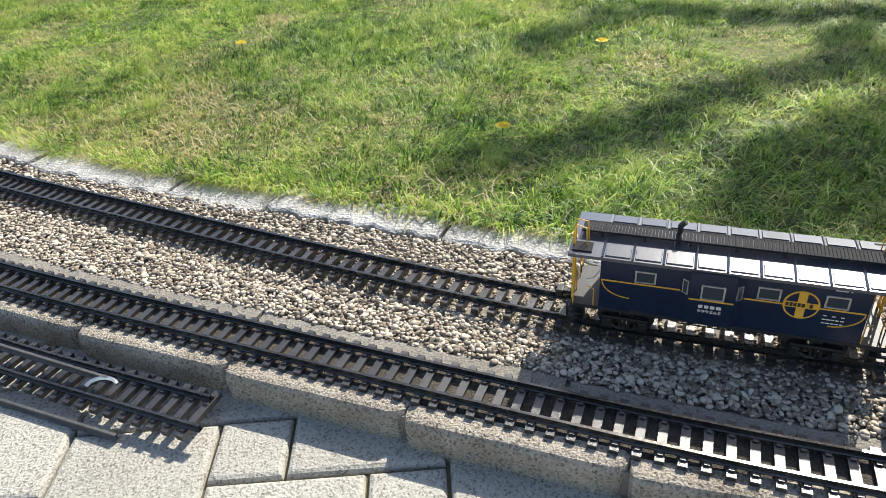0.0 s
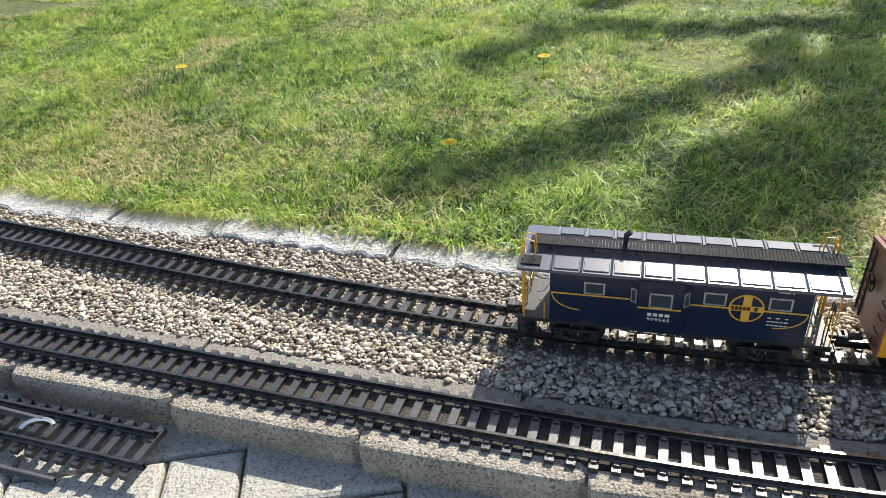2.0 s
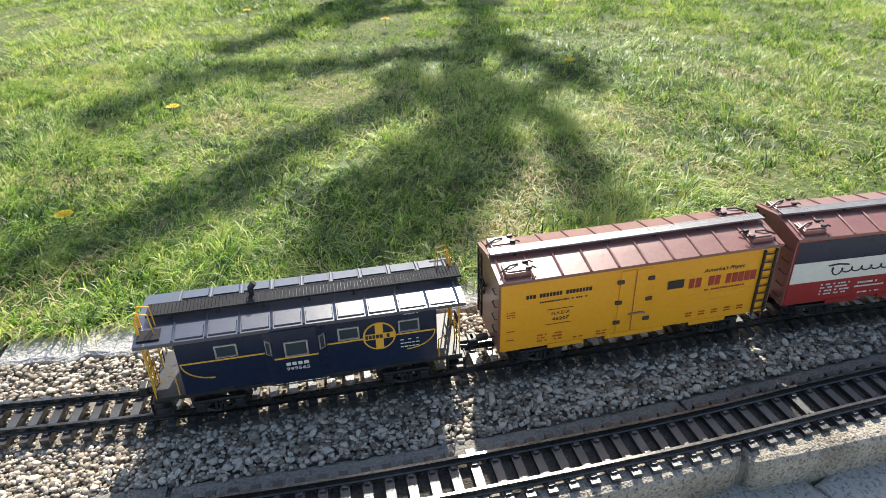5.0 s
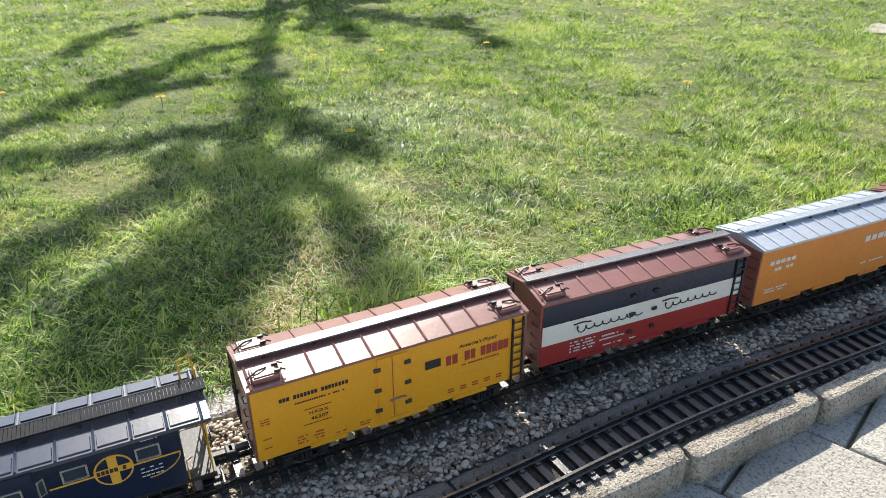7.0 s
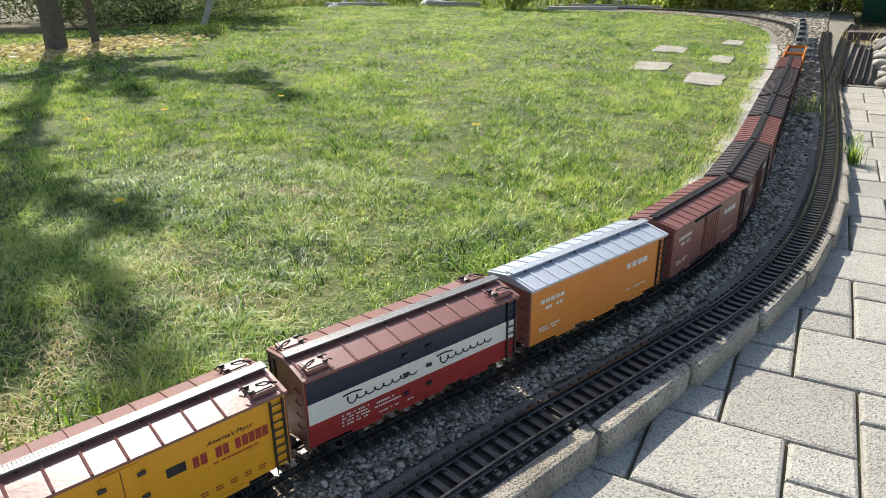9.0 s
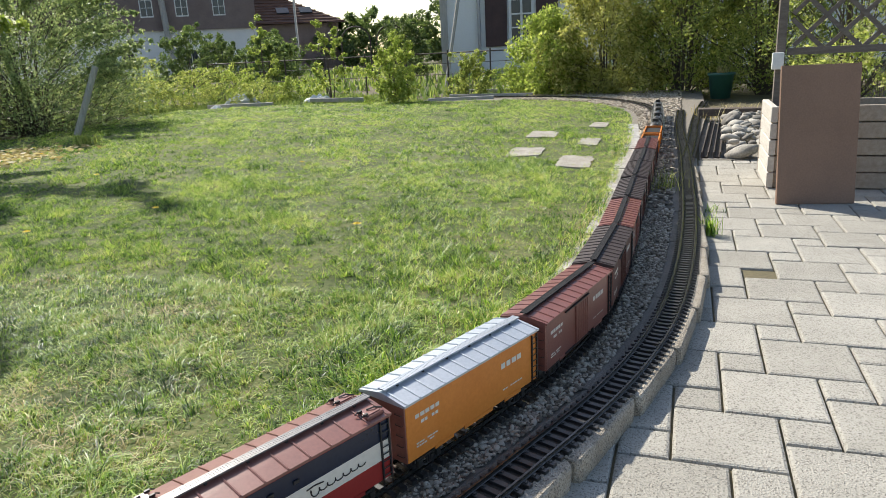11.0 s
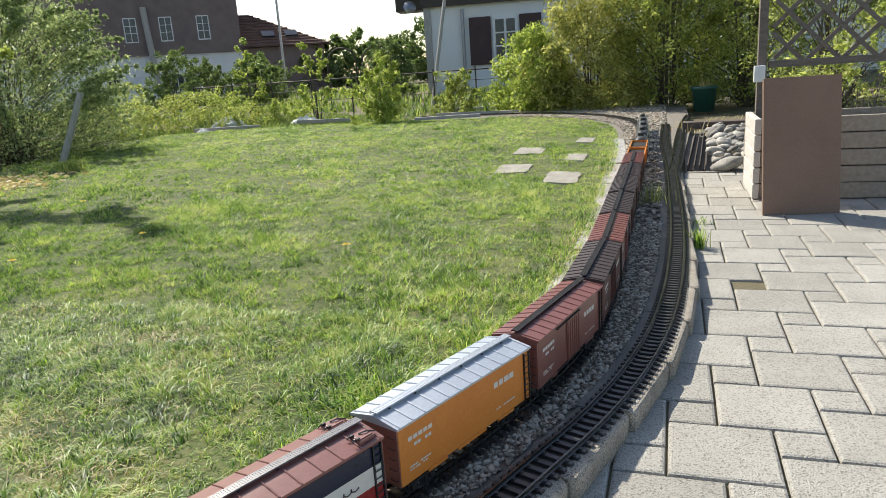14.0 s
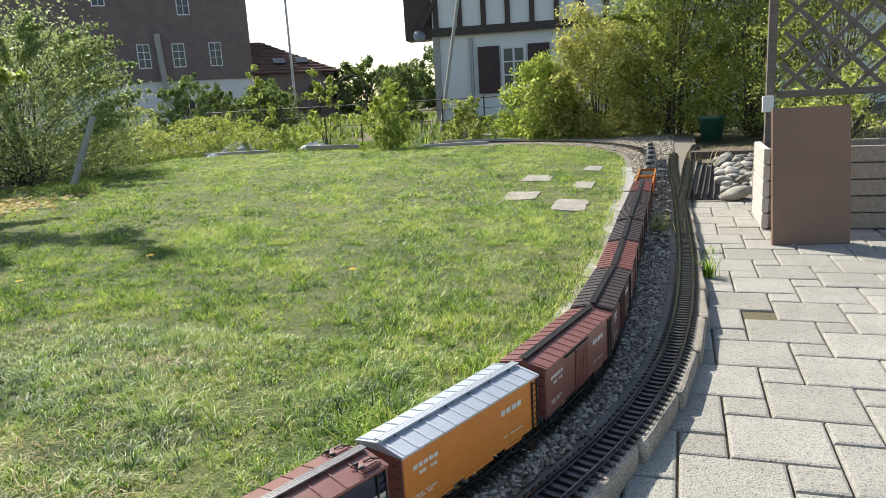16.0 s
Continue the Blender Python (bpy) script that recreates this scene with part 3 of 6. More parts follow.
# ---- concrete strip under the near track, kerb stones, pale kerb, pavers ----
def strip(line, s0, s1, d0, d1, z0, z1, step=0.04, rough=0.0):
    """A slab along a line between two offsets, with slightly broken edges."""
    bm = bmesh.new()
    n = max(2, int((s1 - s0) / step))
    rows = []
    for i in range(n + 1):
        s = s0 + (s1 - s0) * i / n
        a, b = line.off(s, d0 + random.uniform(-rough, rough)), line.off(s, d1 + random.uniform(-rough, rough))
        zz = z1 + random.uniform(-rough, rough) * 0.15
        rows.append([bm.verts.new((a.x, a.y, z0)), bm.verts.new((a.x, a.y, zz - 0.003)), bm.verts.new((*(a.lerp(b, 0.06)).xy, zz)), bm.verts.new((*(a.lerp(b, 0.94)).xy, zz)), bm.verts.new((b.x, b.y, zz - 0.003)), bm.verts.new((b.x, b.y, z0))])
    for r0, r1 in zip(rows, rows[1:]):
        for k in range(6):
            bm.faces.new((r0[k], r1[k], r1[(k + 1) % 6], r0[(k + 1) % 6]))
    bm.faces.new(rows[0])
    bm.faces.new(rows[-1][::-1])
    bmesh.ops.recalc_face_normals(bm, faces=bm.faces)
    return bm


footing = thing("track_footing", label="narrow grey concrete strip carrying the near track", category="concrete strip", kind="structure")
s, joints = 0.0, []
while s < NEAR_LINE.length - 0.3:
    e = min(s + random.uniform(0.42, 0.75), NEAR_LINE.length - 0.1)
    part("slab", strip(NEAR_LINE, s + 0.003, e - 0.003, -0.036, 0.064 + random.uniform(-0.006, 0.008), -0.02, BED + random.uniform(-0.002, 0.0), rough=0.002), M["concrete"], footing)
    s = e

grit = thing("track_grit", label="dark earthy grit packed between the sleepers", category="grit", kind="structure", bm=strip(NEAR_LINE, 0.0, NEAR_LINE.length - 0.1, -0.035, 0.036, BED - 0.012, BED + 0.0016, step=0.02, rough=0.003), material=M["grit"])

kerb = thing("patio_kerb", label="row of pale exposed-aggregate kerb stones along the patio", category="kerb", kind="structure")


def kerb_stone_mesh():
    """A stone with one rounded tongue end and a rolled front edge, front at y = 0."""
    bm = bmesh.new()
    prof = [(0.003, -0.03), (0.0005, 0.015), (0, 0.034), (0.0015, 0.041), (0.005, 0.0452), (0.011, 0.0468), (0.0315, 0.047), (0.034, -0.03)]
    rows = []
    for x, tuck in ((-0.150, 0.010), (-0.146, 0.003), (-0.138, 0), (-0.07, -0.0006), (0, 0.0004), (0.07, -0.0003), (0.125, 0), (0.139, 0.004), (0.147, 0.012), (0.151, 0.024)):
        rows.append([bm.verts.new((x, y + tuck * (1 if y < 0.03 else 0), z - (0.002 if abs(x) > 0.145 and z > 0 else 0))) for y, z in prof])
    for r0, r1 in zip(rows, rows[1:]):
        for k in range(len(prof)):
            bm.faces.new((r0[k], r1[k], r1[(k + 1) % len(prof)], r0[(k + 1) % len(prof)]))
    bm.faces.new(rows[0])
    bm.faces.new(rows[-1][::-1])
    bmesh.ops.recalc_face_normals(bm, faces=bm.faces)
    return mesh_of(bm, M["kerb_stone"])


stone_me = kerb_stone_mesh()
joint_x = [-0.832, -0.539, -0.255, 0.028, 0.288, 0.534, 0.78, 1.03, 1.296, 1.558, 1.815, 2.058, 2.309, 2.568, 2.826, 3.102, 3.387, 3.692, 4.005, 4.328, 4.66, 5.003, 5.356]
for x0, x1 in zip(joint_x, joint_x[1:]):
    a, b = Vector((x0, float(KERB_LINE.y_at(x0)), 0)), Vector((x1, float(KERB_LINE.y_at(x1)), 0))
    c, d = (a + b) / 2, b - a
    o = new("kerb_stone", stone_me)
    o.parent = kerb
    o.matrix_basis = pose(c.x, c.y, 0, 0, 0, math.degrees(math.atan2(d.y, d.x)) + 1.6) @ Matrix.Diagonal((d.length / 0.302, 1, 1, 1))

edge = thing("lawn_kerb", label="broken pale concrete edging between lawn and ballast", category="kerb", kind="structure")
s = 0.05
while s < LAWN_LINE.near_x(7.2):
    e = s + random.uniform(0.22, 0.5)
    part("edging_slab", strip(LAWN_LINE, s + 0.004, e - 0.004, -0.058 + random.uniform(-0.008, 0.006), 0.03, -0.02, BED + random.uniform(-0.002, 0.005), step=0.016, rough=0.009), M["white_kerb"], edge)
    s = e


# the patio: large and small square pavers in a pinwheel pattern
e1, e2 = Vector((1, 0, 0)), Vector((0, 1, 0))
BIG_X, BIG_Y, SMALL_X, SMALL_Y = 0.2, 0.2, 0.0983, 0.0983


def paver_mesh(a, b):
    bm = bmesh.new()
    rings = []
    for z, cut in ((-0.03, 0), (-0.007, 0), (-0.0022, 0.0018), (0, 0.0065)):
        rings.append([bm.verts.new(e1 * (x * (a / 2 - cut)) + e2 * (y * (b / 2 - cut)) + Vector((0, 0, z))) for x, y in ((-1, -1), (1, -1), (1, 1), (-1, 1))])
    for low, top in zip(rings, rings[1:]):
        for i in range(4):
            j = (i + 1) % 4
            bm.faces.new((low[i], low[j], top[j], top[i]))
    bm.faces.new(rings[-1])
    return mesh_of(bm, M["paver"])


v1, v2 = e1 * BIG_X - e2 * SMALL_Y, -e1 * SMALL_X - e2 * BIG_Y
big_me, small_me = paver_mesh(BIG_X - 0.0045, BIG_Y - 0.0045), paver_mesh(SMALL_X - 0.0045, SMALL_Y - 0.0045)
origin = Vector((2.6815, -0.1697, 0))
far_v, far_f = [], []
for i in range(-34, 34):
    for j in range(-34, 34):
        c = origin + v1 * i + v2 * j
        for off, me in ((Vector((0, 0, 0)), small_me), (e1 * (BIG_X + SMALL_X) / 2 + e2 * (BIG_Y - SMALL_Y) / 2, big_me)):
            p = c + off
            if not (-2.2 < p.x < 5.84 and p.y > -3.6) or (p.x < 5.7 and p.y > float(KERB_LINE.y_at(p.x)) + 0.17) or p.y > 1.7 or (me is small_me and abs(p.x - 3.54) < 0.07 and abs(p.y + 0.349) < 0.07):
                continue
            m = pose(p.x, p.y, random.uniform(-0.0015, 0.0015), random.uniform(-0.25, 0.25), random.uniform(-0.25, 0.25), random.uniform(-0.4, 0.4))
            if (p.x > 1.7 and p.y > -1.25) or (-0.5 < p.x <= 1.7 and p.y > 0.15):
                o = new("paver", me)
                o.parent = patio
                o.matrix_basis = m
            else:
                k = len(far_v)
                far_v += [tuple(m @ v.co) for v in me.vertices]
                far_f += [tuple(q + k for q in f.vertices) for f in me.polygons]
mm = bpy.data.meshes.new("pavers")
mm.from_pydata(far_v, [], far_f)
mm.materials.append(M["paver"])
o = new("pavers", mm)
o.parent = patio
tagged(o, "outer pale concrete pavers of the patio", kind="stuff")


# ---- track ----
def rail_mesh(line, s0, s1, d, step=0.03):
    prof = [(-0.0040, 0), (0.0040, 0), (0.0040, 0.0015), (0.0011, 0.0025), (0.0011, 0.006), (0.0019, 0.0067), (0.0019, 0.009), (-0.0019, 0.009), (-0.0019, 0.0067), (-0.0011, 0.006), (-0.0011, 0.0025), (-0.0040, 0.0015)]
    bm = bmesh.new()
    n = int((s1 - s0) / step)
    prev = None
    for i in range(n + 1):
        s = s0 + (s1 - s0) * i / n
        p, a = line.at(s)
        ring = [bm.verts.new((p.x - math.sin(a) * (d + u), p.y + math.cos(a) * (d + u), TIE + w)) for u, w in prof]
        if prev:
            for k in range(len(prof)):
                bm.faces.new((prev[k], prev[(k + 1) % len(prof)], ring[(k + 1) % len(prof)], ring[k]))
        prev = ring
    bmesh.ops.recalc_face_normals(bm, faces=bm.faces)
    return bm


def sleeper_mesh():
    bm = boxm(-0.0053, -0.041, 0, 0.0053, 0.041, 0.008)
    for y in (-GAUGE / 2, GAUGE / 2):
        for e in (-0.0075, 0.0075):
            box(bm, -0.003, y + e - 0.0022, 0.008, 0.003, y + e + 0.0022, 0.0105)
    return mesh_of(bm, M["sleeper"])


def track(line, s0, s1, label, first, last, z=0.0, pitch=0.0244):
    t = thing("railway_track", label=label, category="track", group="garden railway tracks")
    for d in (-GAUGE / 2, GAUGE / 2):
        r = part("rail", rail_mesh(line, s0, s1, d), M["rail"], t, "tarnished brass rail")
    me = sleeper_mesh()
    rest_v, rest_f = [], []
    n = int((s1 - s0) / pitch)
    base_v = [tuple(v.co) for v in me.vertices]
    base_f = [tuple(f.vertices) for f in me.polygons]
    for i in range(n):
        s = s0 + (i + 0.5) * pitch
        p, a = line.at(s)
        m = pose(p.x, p.y, BED + z, 0, 0, math.degrees(a) + random.uniform(-0.6, 0.6))
        if first <= s <= last:
            o = new("sleeper", me)
            o.parent = t
            o.matrix_basis = m
        else:
            k = len(rest_v)
            rest_v += [tuple(m @ Vector(v)) for v in base_v]
            rest_f += [tuple(j + k for j in f) for f in base_f]
    if rest_v:
        mm = bpy.data.meshes.new("rest")
        mm.from_pydata(rest_v, [], rest_f)
        mm.materials.append(M["sleeper"])
        o = new("sleepers", mm)
        o.parent = t
        tagged(o, kind="stuff")
    return t


track(TRAIN_LINE, 0, TRAIN_LINE.length, "brass and black plastic track curving along the lawn", TRAIN_LINE.near_x(-0.75), TRAIN_LINE.near_x(7.0))
track(NEAR_LINE, 0, NEAR_LINE.length, "brass and black plastic track beside the patio kerb", NEAR_LINE.near_x(-0.6), NEAR_LINE.near_x(7.0))
SIDING = Line([(5.635, -0.136), (6.529, -0.168), (7.498, -0.193), (8.552, -0.236), (9.532, -0.302)])
track(SIDING, 0, SIDING.length, "short black siding track beside the far curve", 0, SIDING.length)


# ---- the model train ----
def lettering(text, size, mat, parent, x, z, y, name="lettering", label="", width=None, far=False, italic=0.0):
    """Flat raised letters on a car's side, reading along x."""
    cu = bpy.data.curves.new("lettering", "FONT")
    cu.body, cu.size, cu.extrude, cu.align_x, cu.align_y, cu.shear = text, size, 0.0002, "CENTER", "CENTER", italic
    cu.resolution_u = 2
    tmp = new("lettering_source", cu)
    me = bpy.data.meshes.new_from_object(tmp.evaluated_get(bpy.context.evaluated_depsgraph_get()))
    bpy.data.objects.remove(tmp)
    me.materials.clear()
    me.materials.append(mat)
    if width:
        xs = [v.co.x for v in me.vertices]
        k = width / (max(xs) - min(xs))
        for v in me.vertices:
            v.co.x *= k
    ob = new(name, me)
    ob.parent = parent
    ob.matrix_basis = pose(x, y, z, 90, 0, 180 if far else 0)
    return tagged(ob, label)


def bars(rows, mat, parent, y, name="marking", label="", seed=1):
    """Rows of small unreadable marks: (x0, x1, z, height, count)."""
    r = random.Random(seed)
    bm = bmesh.new()
    for x0, x1, z, h, n in rows:
        w = (x1 - x0) / n
        for k in range(n):
            if n > 4 and r.random() < 0.14:
                continue
            box(bm, x0 + k * w + 0.06 * w, y - 0.0003, z - h / 2, x0 + (k + 1) * w - 0.14 * w * r.uniform(0.6, 1.6), y, z + h / 2)
    ob = part(name, bm, mat, parent, label)
    return tagged(ob, label, kind="stuff") if name == "data_marking" else ob


def disc(bm, x, y, z, r, depth, n=28, axis="y"):
    rot = pose(0, 0, 0, 90, 0, 0) if axis == "y" else (pose(0, 0, 0, 0, 90, 0) if axis == "x" else Matrix())
    bmesh.ops.create_cone(bm, cap_ends=True, segments=n, radius1=r, radius2=r, depth=depth, matrix=Matrix.Translation((x, y, z)) @ rot)
    return bm


def wheel_mesh():
    bm = bmesh.new()
    prof = [(0.0165, -0.0045), (0.0165, -0.003), (0.0145, -0.0025), (0.0138, 0.0045), (0.011, 0.0045), (0.0095, 0.003), (0.004, 0.0035), (0.003, 0.005)]
    n = 20
    rings = [[bm.verts.new((r * math.cos(math.tau * k / n), yy, r * math.sin(math.tau * k / n))) for k in range(n)] for r, yy in prof]
    for a, b in zip(rings, rings[1:]):
        for k in range(n):
            bm.faces.new((a[k], a[(k + 1) % n], b[(k + 1) % n], b[k]))
    bm.faces.new(rings[0])
    bm.faces.new(rings[-1][::-1])
    bmesh.ops.recalc_face_normals(bm, faces=bm.faces)
    return mesh_of(bm, M["black"], True)


def side_frame_mesh():
    bm = boxm(-0.034, -0.0028, 0.0225, 0.034, 0.0028, 0.0275, 0.001)
    for x in (-0.026, 0.026):
        box(bm, x - 0.006, -0.004, 0.0085, x + 0.006, 0.004, 0.0225, 0.0015)
    for x in (-1, 1):
        tube(bm, [(x * 0.02, 0, 0.011), (x * 0.010, 0, 0.006), (0, 0, 0.006)], 0.0025, 5)
    for x in (-0.006, 0, 0.006):
        tube(bm, [(x, -0.001, 0.0085), (x, -0.001, 0.022)], 0.0026, 6)
    return mesh_of(bm, M["black"])


WHEEL, FRAME = wheel_mesh(), side_frame_mesh()


def truck(car, x):
    """A four-wheeled bogie under a car: bolster with side frames, axles and wheels."""
    t = part("bogie", boxm(x - 0.008, -0.036, 0.019, x + 0.008, 0.036, 0.034, 0.002), M["black"], car)
    for y in (-0.042, 0.042):
        o = new("side_frame", FRAME)
        o.parent, o.matrix_basis = t, pose(x, y, 0.0, 0, 0, 0)
    for xx in (-0.026, 0.026):
        bm = bmesh.new()
        tube(bm, [(x + xx, -0.04, 0.0148), (x + xx, 0.04, 0.0148)], 0.003, 6)
        part("axle", bm, M["steel"], t)
        for s in (-1, 1):
            o = new("wheel", WHEEL)
            o.parent, o.matrix_basis = t, pose(x + xx, s * GAUGE / 2 / CAR, 0.0148, 0, 0, 0 if s > 0 else 180)


def coupler(car, x, s):
    bm = boxm(min(x, x + s * 0.026), -0.005, 0.026, max(x, x + s * 0.026), 0.005, 0.033, 0.001)
    box(bm, x + s * 0.024 - 0.006, -0.009, 0.023, x + s * 0.024 + 0.006, 0.009, 0.035, 0.002)
    box(bm, x + s * 0.03 - 0.003, -0.009 if s > 0 else 0.002, 0.0235, x + s * 0.03 + 0.004, -0.002 if s > 0 else 0.009, 0.0345, 0.001)
    part("coupler", bm, M["black"], car)


def ladder_mesh(h, w, rungs, r=0.0011):
    bm = bmesh.new()
    for x in (-w / 2, w / 2):
        box(bm, x - r, -r * 1.4, 0, x + r, r * 1.4, h)
    for k in range(rungs):
        z = h * (k + 0.5) / rungs
        tube(bm, [(-w / 2, -0.0012, z), (w / 2, -0.0012, z)], r * 0.9, 5)
    return bm


def gabled(length, half, z_eave, z_ridge, overhang=0.003, thick=0.0035):
    """A shallow pitched roof with closed ends."""
    bm = bmesh.new()
    prof = [(-half - overhang, z_eave - 0.001), (-half - overhang, z_eave + thick), (-half * 0.5, z_eave + thick + (z_ridge - z_eave) * 0.55), (0, z_ridge + thick), (half * 0.5, z_eave + thick + (z_ridge - z_eave) * 0.55),
            (half + overhang, z_eave + thick), (half + overhang, z_eave - 0.001)]
    ends = []
    for x in (-length / 2, length / 2):
        ends.append([bm.verts.new((x, y, z)) for y, z in prof])
    for k in range(len(prof)):
        bm.faces.new((ends[0][k], ends[0][(k + 1) % len(prof)], ends[1][(k + 1) % len(prof)], ends[1][k]))
    bm.faces.new(ends[0])
    bm.faces.new(ends[1][::-1])
    bmesh.ops.recalc_face_normals(bm, faces=bm.faces)
    return bm


def roof_z(y, half, z_eave, z_ridge, thick=0.0035):
    u = min(abs(y) / (half + 0.003), 1.0)
    if u < 0.5:
        return z_ridge + thick + (z_eave + (z_ridge - z_eave) * 0.55 - z_ridge) * u / 0.5
    return z_eave + thick + (z_ridge - z_eave) * 0.55 * (1 - (u - 0.5) / 0.5)


def running_board(car, x0, x1, z, half=0.0105, mat="grating", seams=6):
    """Roof walk: two edge strips and slats with gaps between."""
    w = part("running_board", boxm(x0, -half, z, x1, -half + 0.002, z + 0.0028), M[mat], car, "dark slatted roof walkway")
    part("edge_strip", boxm(x0, half - 0.002, z, x1, half, z + 0.0028), M[mat], w)
    bm = bmesh.new()
    n = int((x1 - x0) / 0.0046)
    for k in range(n):
        x = x0 + (k + 0.5) * (x1 - x0) / n
        box(bm, x - 0.0020, -half + 0.002, z + 0.0004, x + 0.0020, half - 0.002, z + 0.0026)
    tagged(part("slats", bm, M[mat], w), kind="stuff")
    for k in range(seams):
        x = x0 + (k + 0.5) * (x1 - x0) / seams
        part("bracket", boxm(x - 0.002, -half + 0.001, z - 0.009, x + 0.002, half - 0.001, z), M["black"], w)
    return w


def hatch(car, x, y, zr, roof, flip):
    """Ice hatch: plug with cover, hinges and latch bar."""
    h = part("ice_hatch", boxm(x - 0.018, y - 0.014, zr - 0.004, x + 0.018, y + 0.014, zr + 0.0035, 0.0012), M[roof], car)
    bm = boxm(x - 0.015, y - 0.011, zr + 0.0035, x + 0.015, y + 0.011, zr + 0.0052, 0.0008)
    part("hatch_cover", bm, M[roof], h)
    bm = bmesh.new()
    for e in (-0.008, 0.008):
        tube(bm, [(x + flip * 0.015, y + e, zr + 0.005), (x + flip * 0.021, y + e, zr + 0.0075), (x + flip * 0.027, y + e, zr + 0.004)], 0.0012, 5)
        box(bm, x + flip * 0.016 - 0.004, y + e - 0.002, zr + 0.004, x + flip * 0.016 + 0.004, y + e + 0.002, zr + 0.008)
    tube(bm, [(x - flip * 0.024, y - 0.006, zr + 0.003), (x - flip * 0.008, y - 0.001, zr + 0.0085), (x + flip * 0.004, y + 0.004, zr + 0.0065)], 0.0014, 5)
    part("latch", bm, M["black"], h, "black latch bar and hinges")


def underframe(car, L):
    bm = boxm(-L / 2 + 0.004, -0.018, 0.034, L / 2 - 0.004, 0.018, 0.042)
    for x in np.linspace(-L * 0.28, L * 0.28, 7):
        box(bm, x - 0.002, -0.05, 0.036, x + 0.002, 0.05, 0.0405)
    for y in (-0.03, 0.03):
        tube(bm, [(-L * 0.26, y, 0.04), (-L * 0.12, y, 0.022), (L * 0.12, y, 0.022), (L * 0.26, y, 0.04)], 0.0011, 5)
    disc(bm, -0.045, 0.02, 0.029, 0.008, 0.05, 14, "x")
    box(bm, 0.02, -0.03, 0.022, 0.055, -0.012, 0.036, 0.002)
    part("underframe", bm, M["black"], car)


def end_details(car, L, half, z_eave, s, body):
    """Ladder, grab irons and brake wheel on a car's end."""
    x = s * (L / 2 + 0.0035)
    lad = part("end_ladder", ladder_mesh(z_eave - 0.045, 0.018, 7), M["black"], car)
    lad.matrix_basis = pose(x, -s * half * 0.72, 0.045, 0, 0, 90 * s)
    for k in range(5):
        z = 0.055 + k * 0.021
        part("grab_iron", tube(bmesh.new(), [(x, s * half * 0.6, z), (x + s * 0.003, s * half * 0.62, z), (x + s * 0.003, s * half * 0.88, z), (x, s * half * 0.9, z)], 0.0009, 4), M["black"], car)
    if s < 0:
        bm = bmesh.new()
        ring = [(x - 0.004, 0.012 + 0.0125 * math.cos(a), 0.115 + 0.0125 * math.sin(a)) for a in np.linspace(0, math.tau, 17)]
        tube(bm, ring, 0.0012, 5)
        for a in (0, 2.1, 4.2):
            tube(bm, [(x - 0.004, 0.012, 0.115), (x - 0.004, 0.012 + 0.0125 * math.cos(a), 0.115 + 0.0125 * math.sin(a))], 0.0009, 4)
        tube(bm, [(x, 0.012, 0.115), (x - 0.006, 0.012, 0.115)], 0.003, 6)
        part("brake_wheel", bm, M["black"], car)


def side_ladder(car, x, y, h, flip=1):
    lad = part("side_ladder", ladder_mesh(h, 0.019, 8, 0.0013), M["black"], car, "black rung ladder")
    lad.matrix_basis = pose(x, y, 0.043, 0, 0, 0 if flip > 0 else 180)
    st = bmesh.new()
    tube(st, [(x - 0.009, y, 0.042), (x - 0.009, y, 0.025), (x + 0.009, y, 0.025), (x + 0.009, y, 0.042)], 0.0011, 5)
    part("stirrup_step", st, M["black"], car)


